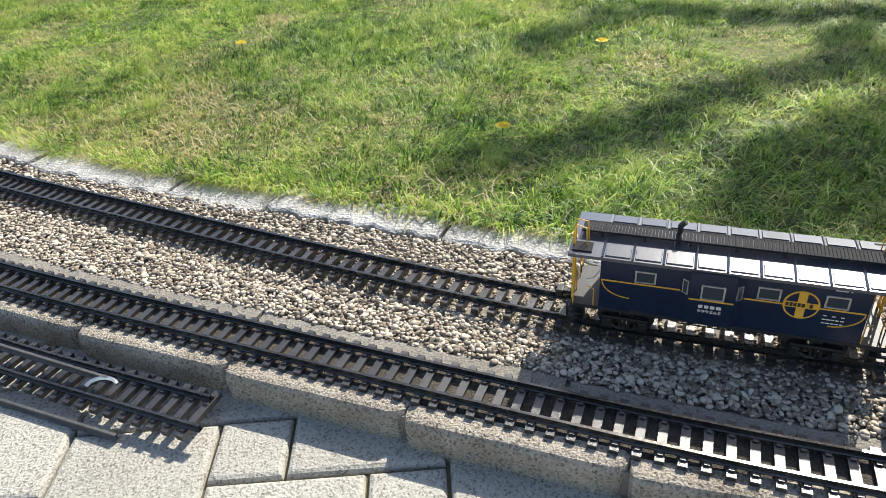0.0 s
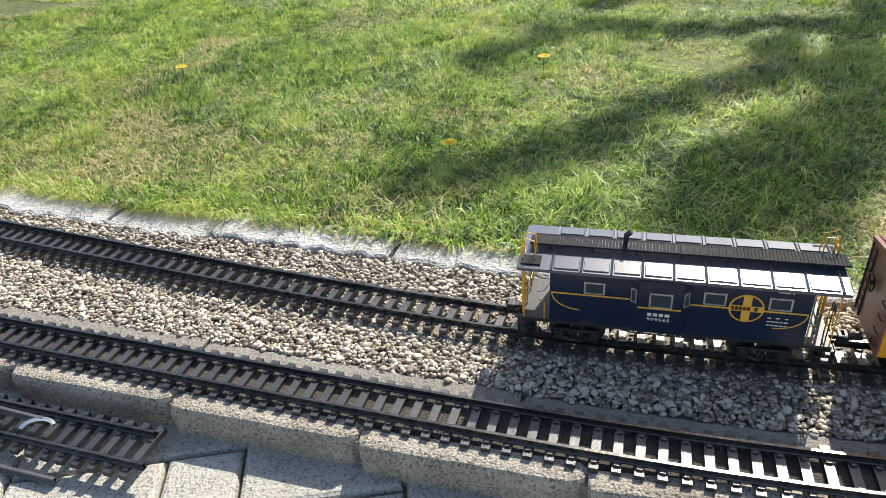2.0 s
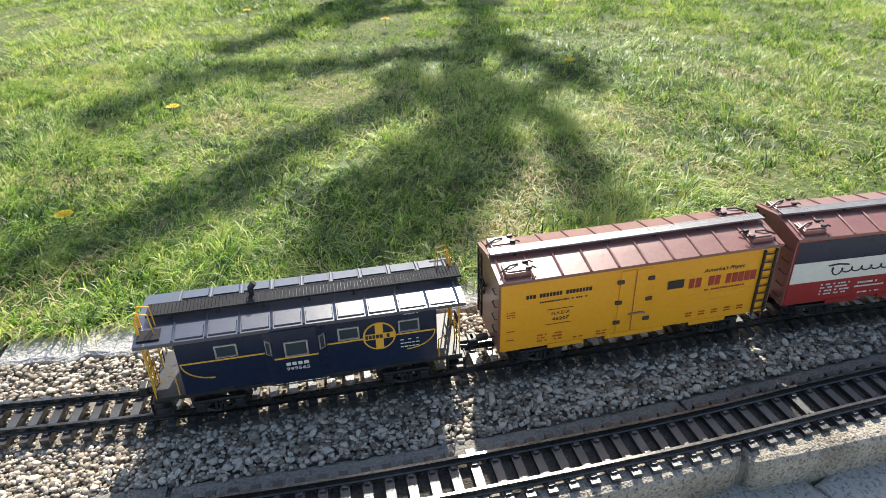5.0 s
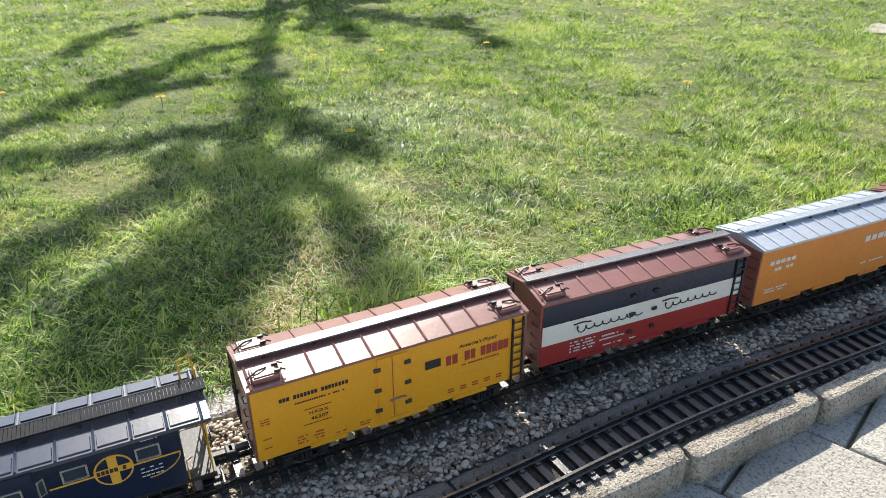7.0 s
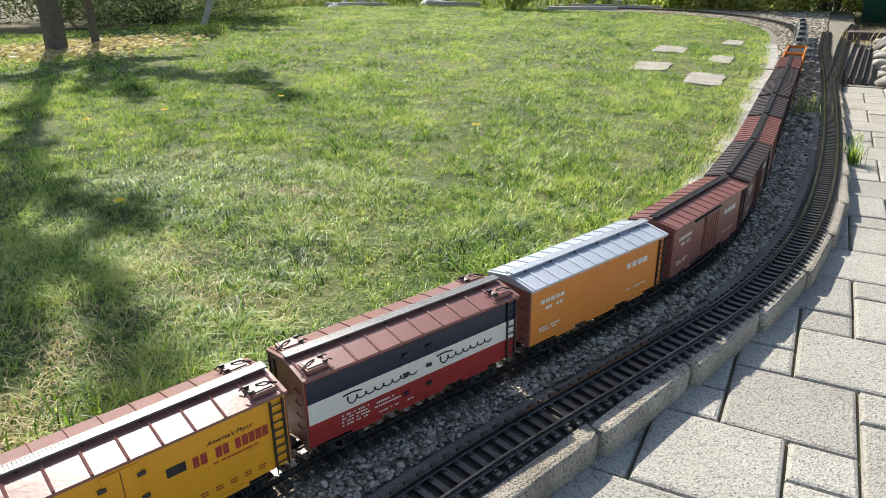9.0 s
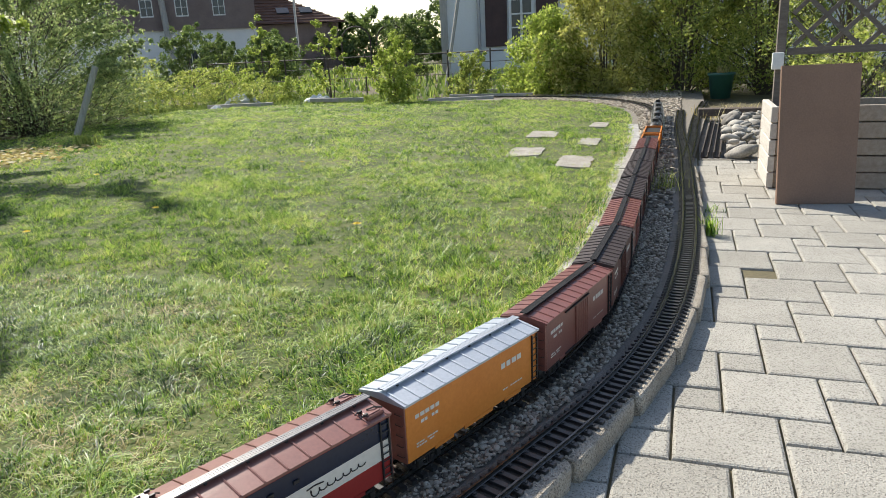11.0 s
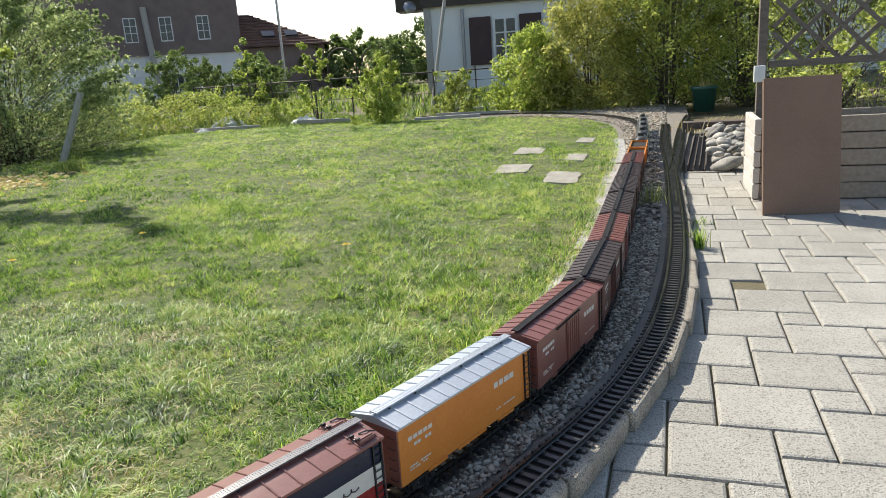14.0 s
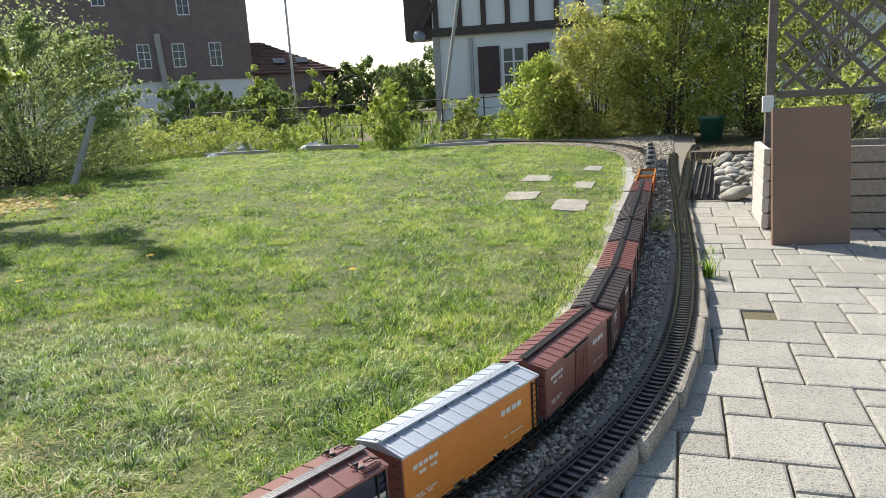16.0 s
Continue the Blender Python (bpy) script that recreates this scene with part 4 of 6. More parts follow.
def car_shell(m, name, label, L, half, bottom, eave, ridge, body, roof, ribs=11, hatches=True, walk_mat="grating", sill=True, group="cars of the model train", side_lad=True):
    car = thing(name, m, label=label, category="model railcar", group=group)
    part("body", boxm(-L / 2, -half, bottom, L / 2, half, eave, 0.0012), M[body], car)
    part("end_panel", boxm(-L / 2 - 0.003, -half + 0.001, bottom, -L / 2, half - 0.001, eave - 0.001, 0.0008), M["oxide"] if body != "navy" else M["navy"], car)
    part("end_panel", boxm(L / 2, -half + 0.001, bottom, L / 2 + 0.003, half - 0.001, eave - 0.001, 0.0008), M["oxide"] if body != "navy" else M["navy"], car)
    rf = part("roof", gabled(L + 0.008, half, eave, ridge), M[roof], car)
    for k in range(ribs):
        x = -L / 2 + 0.004 + (L - 0.008) * k / (ribs - 1)
        for s in (-1, 1):
            pts = [(x, s * y, roof_z(y, half, eave, ridge) + 0.0003) for y in (0.011, half * 0.5, half + 0.002)]
            part("roof_rib", tube(bmesh.new(), pts, 0.0019, 5), M[roof], rf)
    running_board(car, -L / 2 - 0.002, L / 2 + 0.002, ridge + 0.007, half=0.0088, mat=walk_mat)
    if hatches:
        for sx in (-1, 1):
            for sy in (-1, 1):
                y = sy * half * 0.66
                hatch(car, sx * (L / 2 - 0.026), y, roof_z(y, half, eave, ridge) + 0.001, roof, -sx)
    underframe(car, L)
    for sx in (-1, 1):
        truck(car, sx * (L / 2 - 0.068))
        coupler(car, sx * (L / 2 + 0.002), sx)
        end_details(car, L, half, eave, sx, body)
    if side_lad:
        side_ladder(car, L / 2 - 0.0145, -half - 0.0022, eave - 0.047)
        side_ladder(car, -L / 2 + 0.0145, half + 0.0022, eave - 0.047, -1)
    if sill:
        for y in (-half - 0.0012, half - 0.0008):
            for x0, x1 in ((-0.33, -0.2), (-0.12, 0.1), (0.2, 0.34)):
                part("side_sill", boxm(x0 * L, y, bottom - 0.0045, x1 * L, y + 0.002, bottom + 0.003), M[body], car)
    return car


def reefer_door(car, half, bottom, eave, xs, mat, hinge_mat="black"):
    """Double plug doors with strap hinges and a lock rod."""
    for s in (-1, 1):
        y = s * (half + 0.0004)
        for x0, x1 in ((xs[0], (xs[0] + xs[1]) / 2 - 0.0006), ((xs[0] + xs[1]) / 2 + 0.0006, xs[1])):
            d = part("door", boxm(x0, min(y, y + s * 0.0011), bottom + 0.004, x1, max(y, y + s * 0.0011), eave - 0.006, 0.0004), M[mat], car)
        for x in xs:
            for f in (0.2, 0.5, 0.8):
                z = bottom + (eave - bottom) * f
                part("hinge", boxm(x - 0.0052, min(y, y + s * 0.003), z - 0.003, x + 0.0052, max(y, y + s * 0.003), z + 0.003, 0.0008), M[hinge_mat], car, "dark iron strap hinge")
        bm = bmesh.new()
        zc = bottom + (eave - bottom) * 0.3
        xm = (xs[0] + xs[1]) / 2
        tube(bm, [(xm - 0.006, y + s * 0.002, zc), (xm + 0.012, y + s * 0.0025, zc + 0.001), (xm + 0.02, y + s * 0.002, zc - 0.001)], 0.0016, 5)
        tube(bm, [(xm, y + s * 0.0016, bottom + 0.006), (xm, y + s * 0.0016, eave - 0.008)], 0.0005, 4)
        part("lock_rod", bm, M["oxide"], car)


L_CAR, HALF = 0.425, 0.0565


def yellow_reefer(m):
    B, E_, R = 0.041, 0.158, 0.169
    car = car_shell(m, "refrigerator_car", "yellow wooden-sided model refrigerator car with a brown ribbed roof", L_CAR, HALF, B, E_, R, "yellow", "oxide", walk_mat="walk_grey")
    H, y = E_ - B, -HALF - 0.0004
    reefer_door(car, HALF, B, E_, (-L_CAR / 2 + 0.415 * L_CAR, -L_CAR / 2 + 0.525 * L_CAR), "yellow", "dark_roof")
    fx = lambda f: -L_CAR / 2 + f * L_CAR
    fz = lambda f: E_ - f * H
    bars([(fx(0.085), fx(0.315), fz(0.23), 0.0062, 20), (fx(0.125), fx(0.30), fz(0.33), 0.0022, 22)], M["black_print"], car, y, "company_marking", "dark company name drawn as bars", 3)
    for u0, u1, w in ((0.155, 0.265, 0.455), (0.15, 0.26, 0.675)):
        bars([(fx(u0), fx(u1), fz(w), 0.0009, 1)], M["black_print"], car, y, "rule")
    lettering("N.A.D.X.", 0.0075, M["black_print"], car, fx(0.21), fz(0.52), y - 0.0002, width=0.028)
    lettering("46207", 0.0078, M["black_print"], car, fx(0.21), fz(0.605), y - 0.0002, width=0.025)
    bars([(fx(0.13), fx(0.165), fz(0.82 + 0.045 * k), 0.0021, 5) for k in range(3)] + [(fx(0.185), fx(0.22), fz(0.82 + 0.045 * k), 0.0021, 5) for k in range(3)]
         + [(fx(0.26), fx(0.305), fz(0.93), 0.002, 6), (fx(0.345), fx(0.385), fz(0.90), 0.002, 5), (fx(0.345), fx(0.38), fz(0.94), 0.002, 4)]
         + [(fx(0.02), fx(0.05), fz(0.42 + 0.035 * k), 0.0016, 5) for k in range(3)] + [(fx(0.02), fx(0.055), fz(0.7), 0.0014, 1), (fx(0.02), fx(0.055), fz(0.83), 0.0014, 1)], M["red_print"], car, y, "data_marking", "small dark red data lines", 5)
    part("placard", boxm(fx(0.592), y - 0.0012, fz(0.42), fx(0.652), y, fz(0.30), 0.0006), M["black"], car, "dark route card board")
    lettering("America's Physic", 0.0088, M["navy"], car, fx(0.80), fz(0.225), y - 0.0002, width=0.066, label="dark blue slanted slogan", italic=0.25)
    bars([(fx(0.672), fx(0.795), fz(0.385), 0.0165, 5), (fx(0.812), fx(0.93), fz(0.385), 0.0165, 5)], M["red_print"], car, y, "brand_marking", "large red brand name drawn as bars", 12)
    bars([(fx(0.735), fx(0.89), fz(0.515), 0.0026, 18)], M["red_print"], car, y, "data_marking", seed=6)
    bars([(fx(0.68), fx(0.93), fz(0.585), 0.0042, 22), (fx(0.75), fx(0.87), fz(0.675), 0.0028, 14)], M["gold"], car, y, "faded_marking", "faint gilt lines of writing", 7)
    bars([(fx(0.68 + 0.05 * k), fx(0.705 + 0.05 * k), fz(0.845 + 0.04 * j), 0.0022, 4) for k in range(5) for j in range(2)], M["red_print"], car, y, "data_marking", seed=8)
    return car


def striped_reefer(m):
    B, E_, R = 0.041, 0.158, 0.169
    car = car_shell(m, "refrigerator_car", "model refrigerator car banded dark blue, cream and red with brown roof", L_CAR, HALF, B, E_, R, "red", "oxide", walk_mat="walk_grey")
    H = E_ - B
    for s in (-1, 1):
        y0, y1 = sorted((s * HALF, s * (HALF + 0.0006)))
        part("blue_band", boxm(-L_CAR / 2 + 0.0012, y0, E_ - 0.35 * H, L_CAR / 2 - 0.0012, y1, E_ - 0.004), M["navy"], car, "dark blue painted band")
        part("cream_band", boxm(-L_CAR / 2 + 0.0012, y0, E_ - 0.66 * H, L_CAR / 2 - 0.0012, y1, E_ - 0.35 * H), M["cream"], car, "cream painted band")
    y = -HALF - 0.001
    fx = lambda f: -L_CAR / 2 + f * L_CAR
    fz = lambda f: E_ - f * H
    for x in (fx(0.415), fx(0.525)):
        for f in (0.2, 0.5, 0.8):
            z = B + H * f
            part("hinge", boxm(x - 0.0052, y - 0.003, z - 0.003, x + 0.0052, y, z + 0.003, 0.0008), M["black"], car)
    bm = bmesh.new()
    for x0, z0, n, a in ((fx(0.15), fz(0.52), 8, 0.0075), (fx(0.575), fz(0.52), 7, 0.0075)):
        pts = []
        for k in range(n * 8 + 1):
            u = k / 8
            pts.append((x0 + u * 0.0165 + 0.004 * math.cos(u * math.tau), y - 0.0002, z0 + (a if u < 1 else a * 0.55) * math.sin(u * math.tau)))
        tube(bm, pts, 0.00115, 4)
        tube(bm, [(x0 - 0.004, y - 0.0002, z0 + 0.011), (x0 + 0.012, y - 0.0002, z0 + 0.0125), (x0 + 0.03, y - 0.0002, z0 + 0.010)], 0.0013, 4)
    part("brand_marking", bm, M["black_print"], car, "flowing black script drawn as plain strokes")
    bars([(fx(0.13), fx(0.25), fz(0.72 + 0.05 * k), 0.0026, 12) for k in range(4)] + [(fx(0.28), fx(0.36), fz(0.75), 0.0034, 9), (fx(0.27), fx(0.40), fz(0.81), 0.0026, 14), (fx(0.29), fx(0.38), fz(0.91), 0.0024, 9), (fx(0.42), fx(0.47), fz(0.92), 0.0024, 5)],
         M["white_print"], car, y, "data_marking", "small white data lines", 9)
    return car


def plain_boxcar(m, name, label, body, roof, E_=0.156, ribs=13, walk_mat="grating", door=True, hatches=False, white=True):
    B, R = 0.041, E_ + 0.011
    car = car_shell(m, name, label, L_CAR, HALF, B, E_, R, body, roof, ribs=ribs, walk_mat=walk_mat, hatches=hatches)
    if door:
        for s in (-1, 1):
            y = s * (HALF + 0.0005)
            d = part("sliding_door", boxm(-0.045, min(y, y + s * 0.003), B + 0.003, 0.03, max(y, y + s * 0.003), E_ - 0.008, 0.0008), M[body], car)
            bm = bmesh.new()
            for x in np.linspace(-0.042, 0.027, 6):
                box(bm, x - 0.0012, min(y, y + s * 0.0048), B + 0.006, x + 0.0012, max(y, y + s * 0.0048), E_ - 0.012)
            part("door_rib", bm, M[body], d)
            part("door_rail", boxm(-0.11, min(y, y + s * 0.0045), E_ - 0.008, 0.04, max(y, y + s * 0.0045), E_ - 0.0055), M["black"], car)
            part("door_rail", boxm(-0.11, min(y, y + s * 0.0045), B + 0.0005, 0.04, max(y, y + s * 0.0045), B + 0.003), M["black"], car)
    if white:
        y = -HALF - 0.0004
        bars([(-0.19, -0.12, E_ - 0.03, 0.008, 5), (-0.185, -0.125, E_ - 0.045, 0.006, 6), (-0.19, -0.13, B + 0.03, 0.003, 8), (-0.19, -0.14, B + 0.024, 0.003, 7), (0.075, 0.15, E_ - 0.035, 0.012, 4), (0.08, 0.16, B + 0.025, 0.003, 9)],
             M["white_print"], car, y, "data_marking", "white reporting marks", 11)
    return car


def hopper(m, label, body):
    """Open-topped hopper car with outside ribs and sloped ends."""
    car = thing("hopper_car", m, label=label, category="model railcar", group="cars of the model train")
    L, W, B, T = 0.40, 0.056, 0.05, 0.135
    bm = bmesh.new()
    out = [(-L / 2, T), (L / 2, T), (L / 2, 0.09), (L / 2 - 0.05, B), (-L / 2 + 0.05, B), (-L / 2, 0.09)]
    for s in (-1, 1):
        a = [bm.verts.new((x, s * W, z)) for x, z in out]
        b = [bm.verts.new((x, s * (W - 0.004), z)) for x, z in out]
        bm.faces.new(a if s < 0 else a[::-1])
        bm.faces.new(b[::-1] if s < 0 else b)
        for k in range(6):
            bm.faces.new((a[k], a[(k + 1) % 6], b[(k + 1) % 6], b[k]))
    for x0, z0, x1, z1 in ((-L / 2, T, -L / 2, 0.09), (-L / 2, 0.09, -L / 2 + 0.05, B), (-L / 2 + 0.05, B, L / 2 - 0.05, B), (L / 2 - 0.05, B, L / 2, 0.09), (L / 2, 0.09, L / 2, T)):
        q = [bm.verts.new(p) for p in ((x0, -W, z0), (x1, -W, z1), (x1, W, z1), (x0, W, z0))]
        bm.faces.new(q)
    bmesh.ops.recalc_face_normals(bm, faces=bm.faces)
    part("body", bm, M[body], car)
    for s in (-1, 1):
        for k in range(9):
            x = -L / 2 + 0.02 + (L - 0.04) * k / 8
            lo = B if abs(x) < L / 2 - 0.05 else 0.09
            part("side_rib", boxm(x - 0.0022, s * W - 0.003, lo, x + 0.0022, s * W + 0.003, T), M[body], car)
    rim = bmesh.new()
    for y in (-W, W):
        box(rim, -L / 2, y - 0.004, T - 0.002, L / 2, y + 0.004, T + 0.003)
    for x in (-L / 2, L / 2):
        box(rim, x - 0.003, -W, T - 0.002, x + 0.003, W, T + 0.003)
    part("rim", rim, M[body], car)
    part("load", boxm(-L / 2 + 0.004, -W + 0.004, 0.1, L / 2 - 0.004, W - 0.004, T - 0.012), M["black"], car, "dark coal load")
    underframe(car, L)
    for sx in (-1, 1):
        truck(car, sx * (L / 2 - 0.068))
        coupler(car, sx * (L / 2 + 0.002), sx)
    return car


def tank_car(m, label):
    car = thing("tank_car", m, label=label, category="model railcar", group="cars of the model train")
    L = 0.39
    bm = bmesh.new()
    n, prof = 24, [(-L / 2 - 0.002, 0.012), (-L / 2 + 0.004, 0.036), (-L / 2 + 0.016, 0.046), (L / 2 - 0.016, 0.046), (L / 2 - 0.004, 0.036), (L / 2 + 0.002, 0.012)]
    rings = [[bm.verts.new((x, r * math.cos(math.tau * k / n), 0.098 + r * math.sin(math.tau * k / n))) for k in range(n)] for x, r in prof]
    for a, b in zip(rings, rings[1:]):
        for k in range(n):
            bm.faces.new((a[k], a[(k + 1) % n], b[(k + 1) % n], b[k]))
    bm.faces.new(rings[0])
    bm.faces.new(rings[-1][::-1])
    bmesh.ops.recalc_face_normals(bm, faces=bm.faces)
    part("tank", bm, M["black"], car, smooth=True)
    part("dome", disc(bmesh.new(), 0, 0, 0.15, 0.024, 0.03, 20, "z"), M["black"], car)
    for x in (-0.13, -0.05, 0.05, 0.13):
        bm = bmesh.new()
        tube(bm, [(x, 0.047 * math.cos(a), 0.098 + 0.047 * math.sin(a)) for a in np.linspace(-0.5, math.pi + 0.5, 16)], 0.0012, 4)
        part("band", bm, M["steel"], car)
    bm = bmesh.new()
    for y in (-0.055, 0.055):
        tube(bm, [(-L / 2, y, 0.1), (L / 2, y, 0.1)], 0.001, 5)
        box(bm, -L / 2, y - 0.004, 0.046, L / 2, y + 0.004, 0.049)
    part("handrail", bm, M["steel"], car)
    underframe(car, L)
    for sx in (-1, 1):
        truck(car, sx * (L / 2 - 0.06))
        coupler(car, sx * (L / 2 + 0.004), sx)
    return car


def window_part(car, x, z, w, h, y, s, glass="glass"):
    fr = bmesh.new()
    t = 0.0022
    for x0, z0, x1, z1 in ((x - w / 2, z - h / 2, x - w / 2 + t, z + h / 2), (x + w / 2 - t, z - h / 2, x + w / 2, z + h / 2), (x - w / 2 + t, z + h / 2 - t, x + w / 2 - t, z + h / 2), (x - w / 2 + t, z - h / 2, x + w / 2 - t, z - h / 2 + t)):
        box(fr, x0, min(y, y + s * 0.002), z0, x1, max(y, y + s * 0.002), z1)
    f = part("window_frame", fr, M["steel"], car, "silver window frame")
    part("pane", boxm(x - w / 2 + t, min(y, y + s * 0.0007), z - h / 2 + t, x + w / 2 - t, max(y, y + s * 0.0007), z + h / 2 - t), M[glass], f)


def caboose(m):
    car = thing("caboose", m, label="dark blue model bay-window caboose with gold stripe and rails", category="model railcar", group="cars of the model train")
    L, half, B, E_ = 0.43, 0.053, 0.048, 0.138
    x0, x1 = -L / 2 + 0.046, L / 2 - 0.040
    part("body", boxm(x0, -half, B, x1, half, E_, 0.0012), M["navy"], car)
    part("platform", boxm(-L / 2 + 0.004, -half + 0.002, B - 0.006, L / 2 - 0.004, half - 0.002, B), M["black"], car)
    half_r, ridge = 0.060, 0.1435
    rf = part("roof", gabled(L, half_r - 0.003, E_, ridge, 0.003, 0.004), M["navy_roof"], car)
    n = 9
    for k in range(n + 1):
        x = x0 + 0.002 + (x1 - x0 + 0.028) * k / n
        for s in (-1, 1):
            pts = [(x, s * y, roof_z(y, half_r - 0.003, E_, ridge, 0.004) + 0.0006) for y in (0.014, half_r * 0.5, half_r - 0.001)]
            part("roof_rib", tube(bmesh.new(), pts, 0.0017, 5), M["navy_roof"], rf)
    for k in range(n):
        xa = x0 + 0.002 + (x1 - x0 + 0.028) * (k + 0.5) / n
        for s in (-1, 1):
            bm, hw = bmesh.new(), (x1 - x0 + 0.028) / n / 2 - 0.0026
            rows = []
            for yy, up in ((0.0335, -0.001), (0.0340, 0.0017), (0.0555, 0.0017), (0.0560, -0.001)):
                zz = roof_z(yy, half_r - 0.003, E_, ridge, 0.004) + up
                cut = 0.0012 if up > 0 else 0.0
                rows.append([bm.verts.new((xa + q, s * yy, zz - lower)) for q, lower in ((-hw, up + 0.001), (-hw + cut, 0), (hw - cut, 0), (hw, up + 0.001))])
            for r0, r1 in zip(rows, rows[1:]):
                for q in range(3):
                    bm.faces.new((r0[q], r0[q + 1], r1[q + 1], r1[q]))
            bmesh.ops.recalc_face_normals(bm, faces=bm.faces)
            if s * bm.faces[0].normal.y > 0 and bm.faces[0].normal.z < 0:
                bmesh.ops.reverse_faces(bm, faces=bm.faces)
            part("roof_panel", bm, M["navy_roof"], rf)
    running_board(car, -L / 2 + 0.012, L / 2 + 0.004, ridge + 0.010, 0.0140, seams=7)
    part("lateral_walk", boxm(-L / 2 + 0.004, -0.052, ridge - 0.001, -L / 2 + 0.032, -0.012, ridge + 0.0015), M["grating"], car)
    part("lateral_walk", boxm(L / 2 - 0.03, 0.012, ridge - 0.001, L / 2 - 0.004, 0.052, ridge + 0.0015), M["grating"], car)
    bm = bmesh.new()
    tube(bm, [(-0.068, 0.006, ridge), (-0.068, 0.006, ridge + 0.02)], 0.0035, 10)
    tube(bm, [(-0.068, 0.006, ridge + 0.02), (-0.068, 0.006, ridge + 0.024), (-0.062, 0.006, ridge + 0.031)], 0.0042, 10)
    part("smokestack", bm, M["black"], car, "short black bent smokestack")
    # bay window
    for s in (-1, 1):
        bm = bmesh.new()
        pts = [(-0.058, half), (-0.046, half + 0.009), (0.012, half + 0.009), (0.024, half)]
        lo = [bm.verts.new((x, s * y, B + 0.004)) for x, y in pts]
        hi = [bm.verts.new((x, s * y, E_)) for x, y in pts]
        for k in range(3):
            bm.faces.new((lo[k], lo[k + 1], hi[k + 1], hi[k]))
        bm.faces.new(lo)
        bm.faces.new(hi[::-1])
        bmesh.ops.recalc_face_normals(bm, faces=bm.faces)
        bay = part("bay", bm, M["navy"], car)
        yb = s * (half + 0.009)
        window_part(bay, -0.016, 0.108, 0.031, 0.024, yb, s)
        for xx, a in ((-0.052, 37), (0.018, -37)):
            f = part("window_frame", boxm(-0.0048, -0.0006, -0.0115, 0.0048, 0.0006, 0.0115), M["steel"], bay, "silver window frame")
            f.matrix_basis = pose(xx, s * (half + 0.0052), 0.110, 0, 0, -s * -a)
            g = part("pane", boxm(-0.003, -0.0009, -0.0095, 0.003, 0.0009, 0.0095), M["glass"], f)
        y = s * half
        for x in (-0.106, 0.054, 0.136):
            window_part(car, x, 0.113, 0.029, 0.020, y, s)
        zs = 0.0995
        bm = bmesh.new()
        for xa, xb in ((x0 + 0.002, -0.058), (0.024, x1 - 0.003)):
            box(bm, xa, min(y, y + s * 0.0006), zs - 0.0011, xb, max(y, y + s * 0.0006), zs + 0.0011)
        box(bm, -0.046, min(yb, yb + s * 0.0006), zs - 0.0071, 0.012, max(yb, yb + s * 0.0006), zs - 0.0049)
        for xe, d in ((x0 + 0.003, 1), (x1 - 0.003, -1)):
            pts = [(xe + d * 0.04 * (1 - math.cos(u * math.pi / 2)), y + s * 0.0004, zs - 0.027 * math.sin(u * math.pi / 2)) for u in np.linspace(0, 1, 9)]
            for p, q in zip(pts, pts[1:]):
                tube(bm, [p, q], 0.0009, 4)
        part("gold_stripe", bm, M["gold"], car, "gold waist stripe curving down at the ends")
        if s < 0:
            em = part("emblem", disc(bmesh.new(), 0.095, y - 0.0004, 0.1015, 0.0225, 0.0008, 32), M["gold"], car, "round gold cross emblem")
            bm = bmesh.new()
            for qx in (-1, 1):
                for qz in (-1, 1):
                    ring = [(0.095 + qx * (0.0055), 0.1015 + qz * 0.0048)]
                    for a in np.linspace(math.atan2(0.0048, 0.0198), math.atan2(0.0198, 0.0055), 8):
                        ring.append((0.095 + qx * 0.0203 * math.cos(a), 0.1015 + qz * 0.0203 * math.sin(a)))
                    v = [bm.verts.new((x, y - 0.0011, z)) for x, z in ring]
                    bm.faces.new(v if qx * qz > 0 else v[::-1])
            part("quadrant", bm, M["navy"], em)
            bars([(0.0755, 0.1145, 0.1015, 0.0058, 8)], M["black_print"], em, y - 0.0012, "name_marking", "dark name drawn as bars", 21)
            bars([(-0.0325, -0.0015, 0.083, 0.0052, 4)], M["white_print"], car, -half - 0.0094, "initials_marking", "white initials drawn as bars", 23)
            lettering("999565", 0.0072, M["white_print"], car, -0.017, 0.0745, -half - 0.0094, width=0.031)
            bars([(0.123, 0.150, 0.089 - 0.006 * k, 0.0016, 5) for k in range(3)] + [(0.13, 0.15, 0.1315, 0.0016, 8)], M["white_print"], car, y, "data_marking", "small white data lines", 22)
        for xa in (-0.115, 0.125):
            part("toolbox", boxm(xa - 0.009, s * (half - 0.002) - 0.002, B - 0.003, xa + 0.009, s * (half - 0.002) + 0.003, B + 0.004), M["black"], car)
    # end platforms: railings, ladders, steps
    for s, xe in ((-1, -L / 2 + 0.008), (1, L / 2 - 0.008)):
        for y in (-0.05, -0.017, 0.017, 0.05):
            part("railing_post", tube(bmesh.new(), [(xe, y, B - 0.004), (xe, y, E_ + 0.001 if abs(y) > 0.04 else B + 0.042)], 0.0011, 5), M["gold"], car, "yellow post")
        for z in (B + 0.021, B + 0.042):
            for ya, yb in ((-0.05, -0.017), (0.017, 0.05)):
                part("railing_bar", tube(bmesh.new(), [(xe, ya, z), (xe, yb, z)], 0.0011, 5), M["gold"], car, "yellow rail")
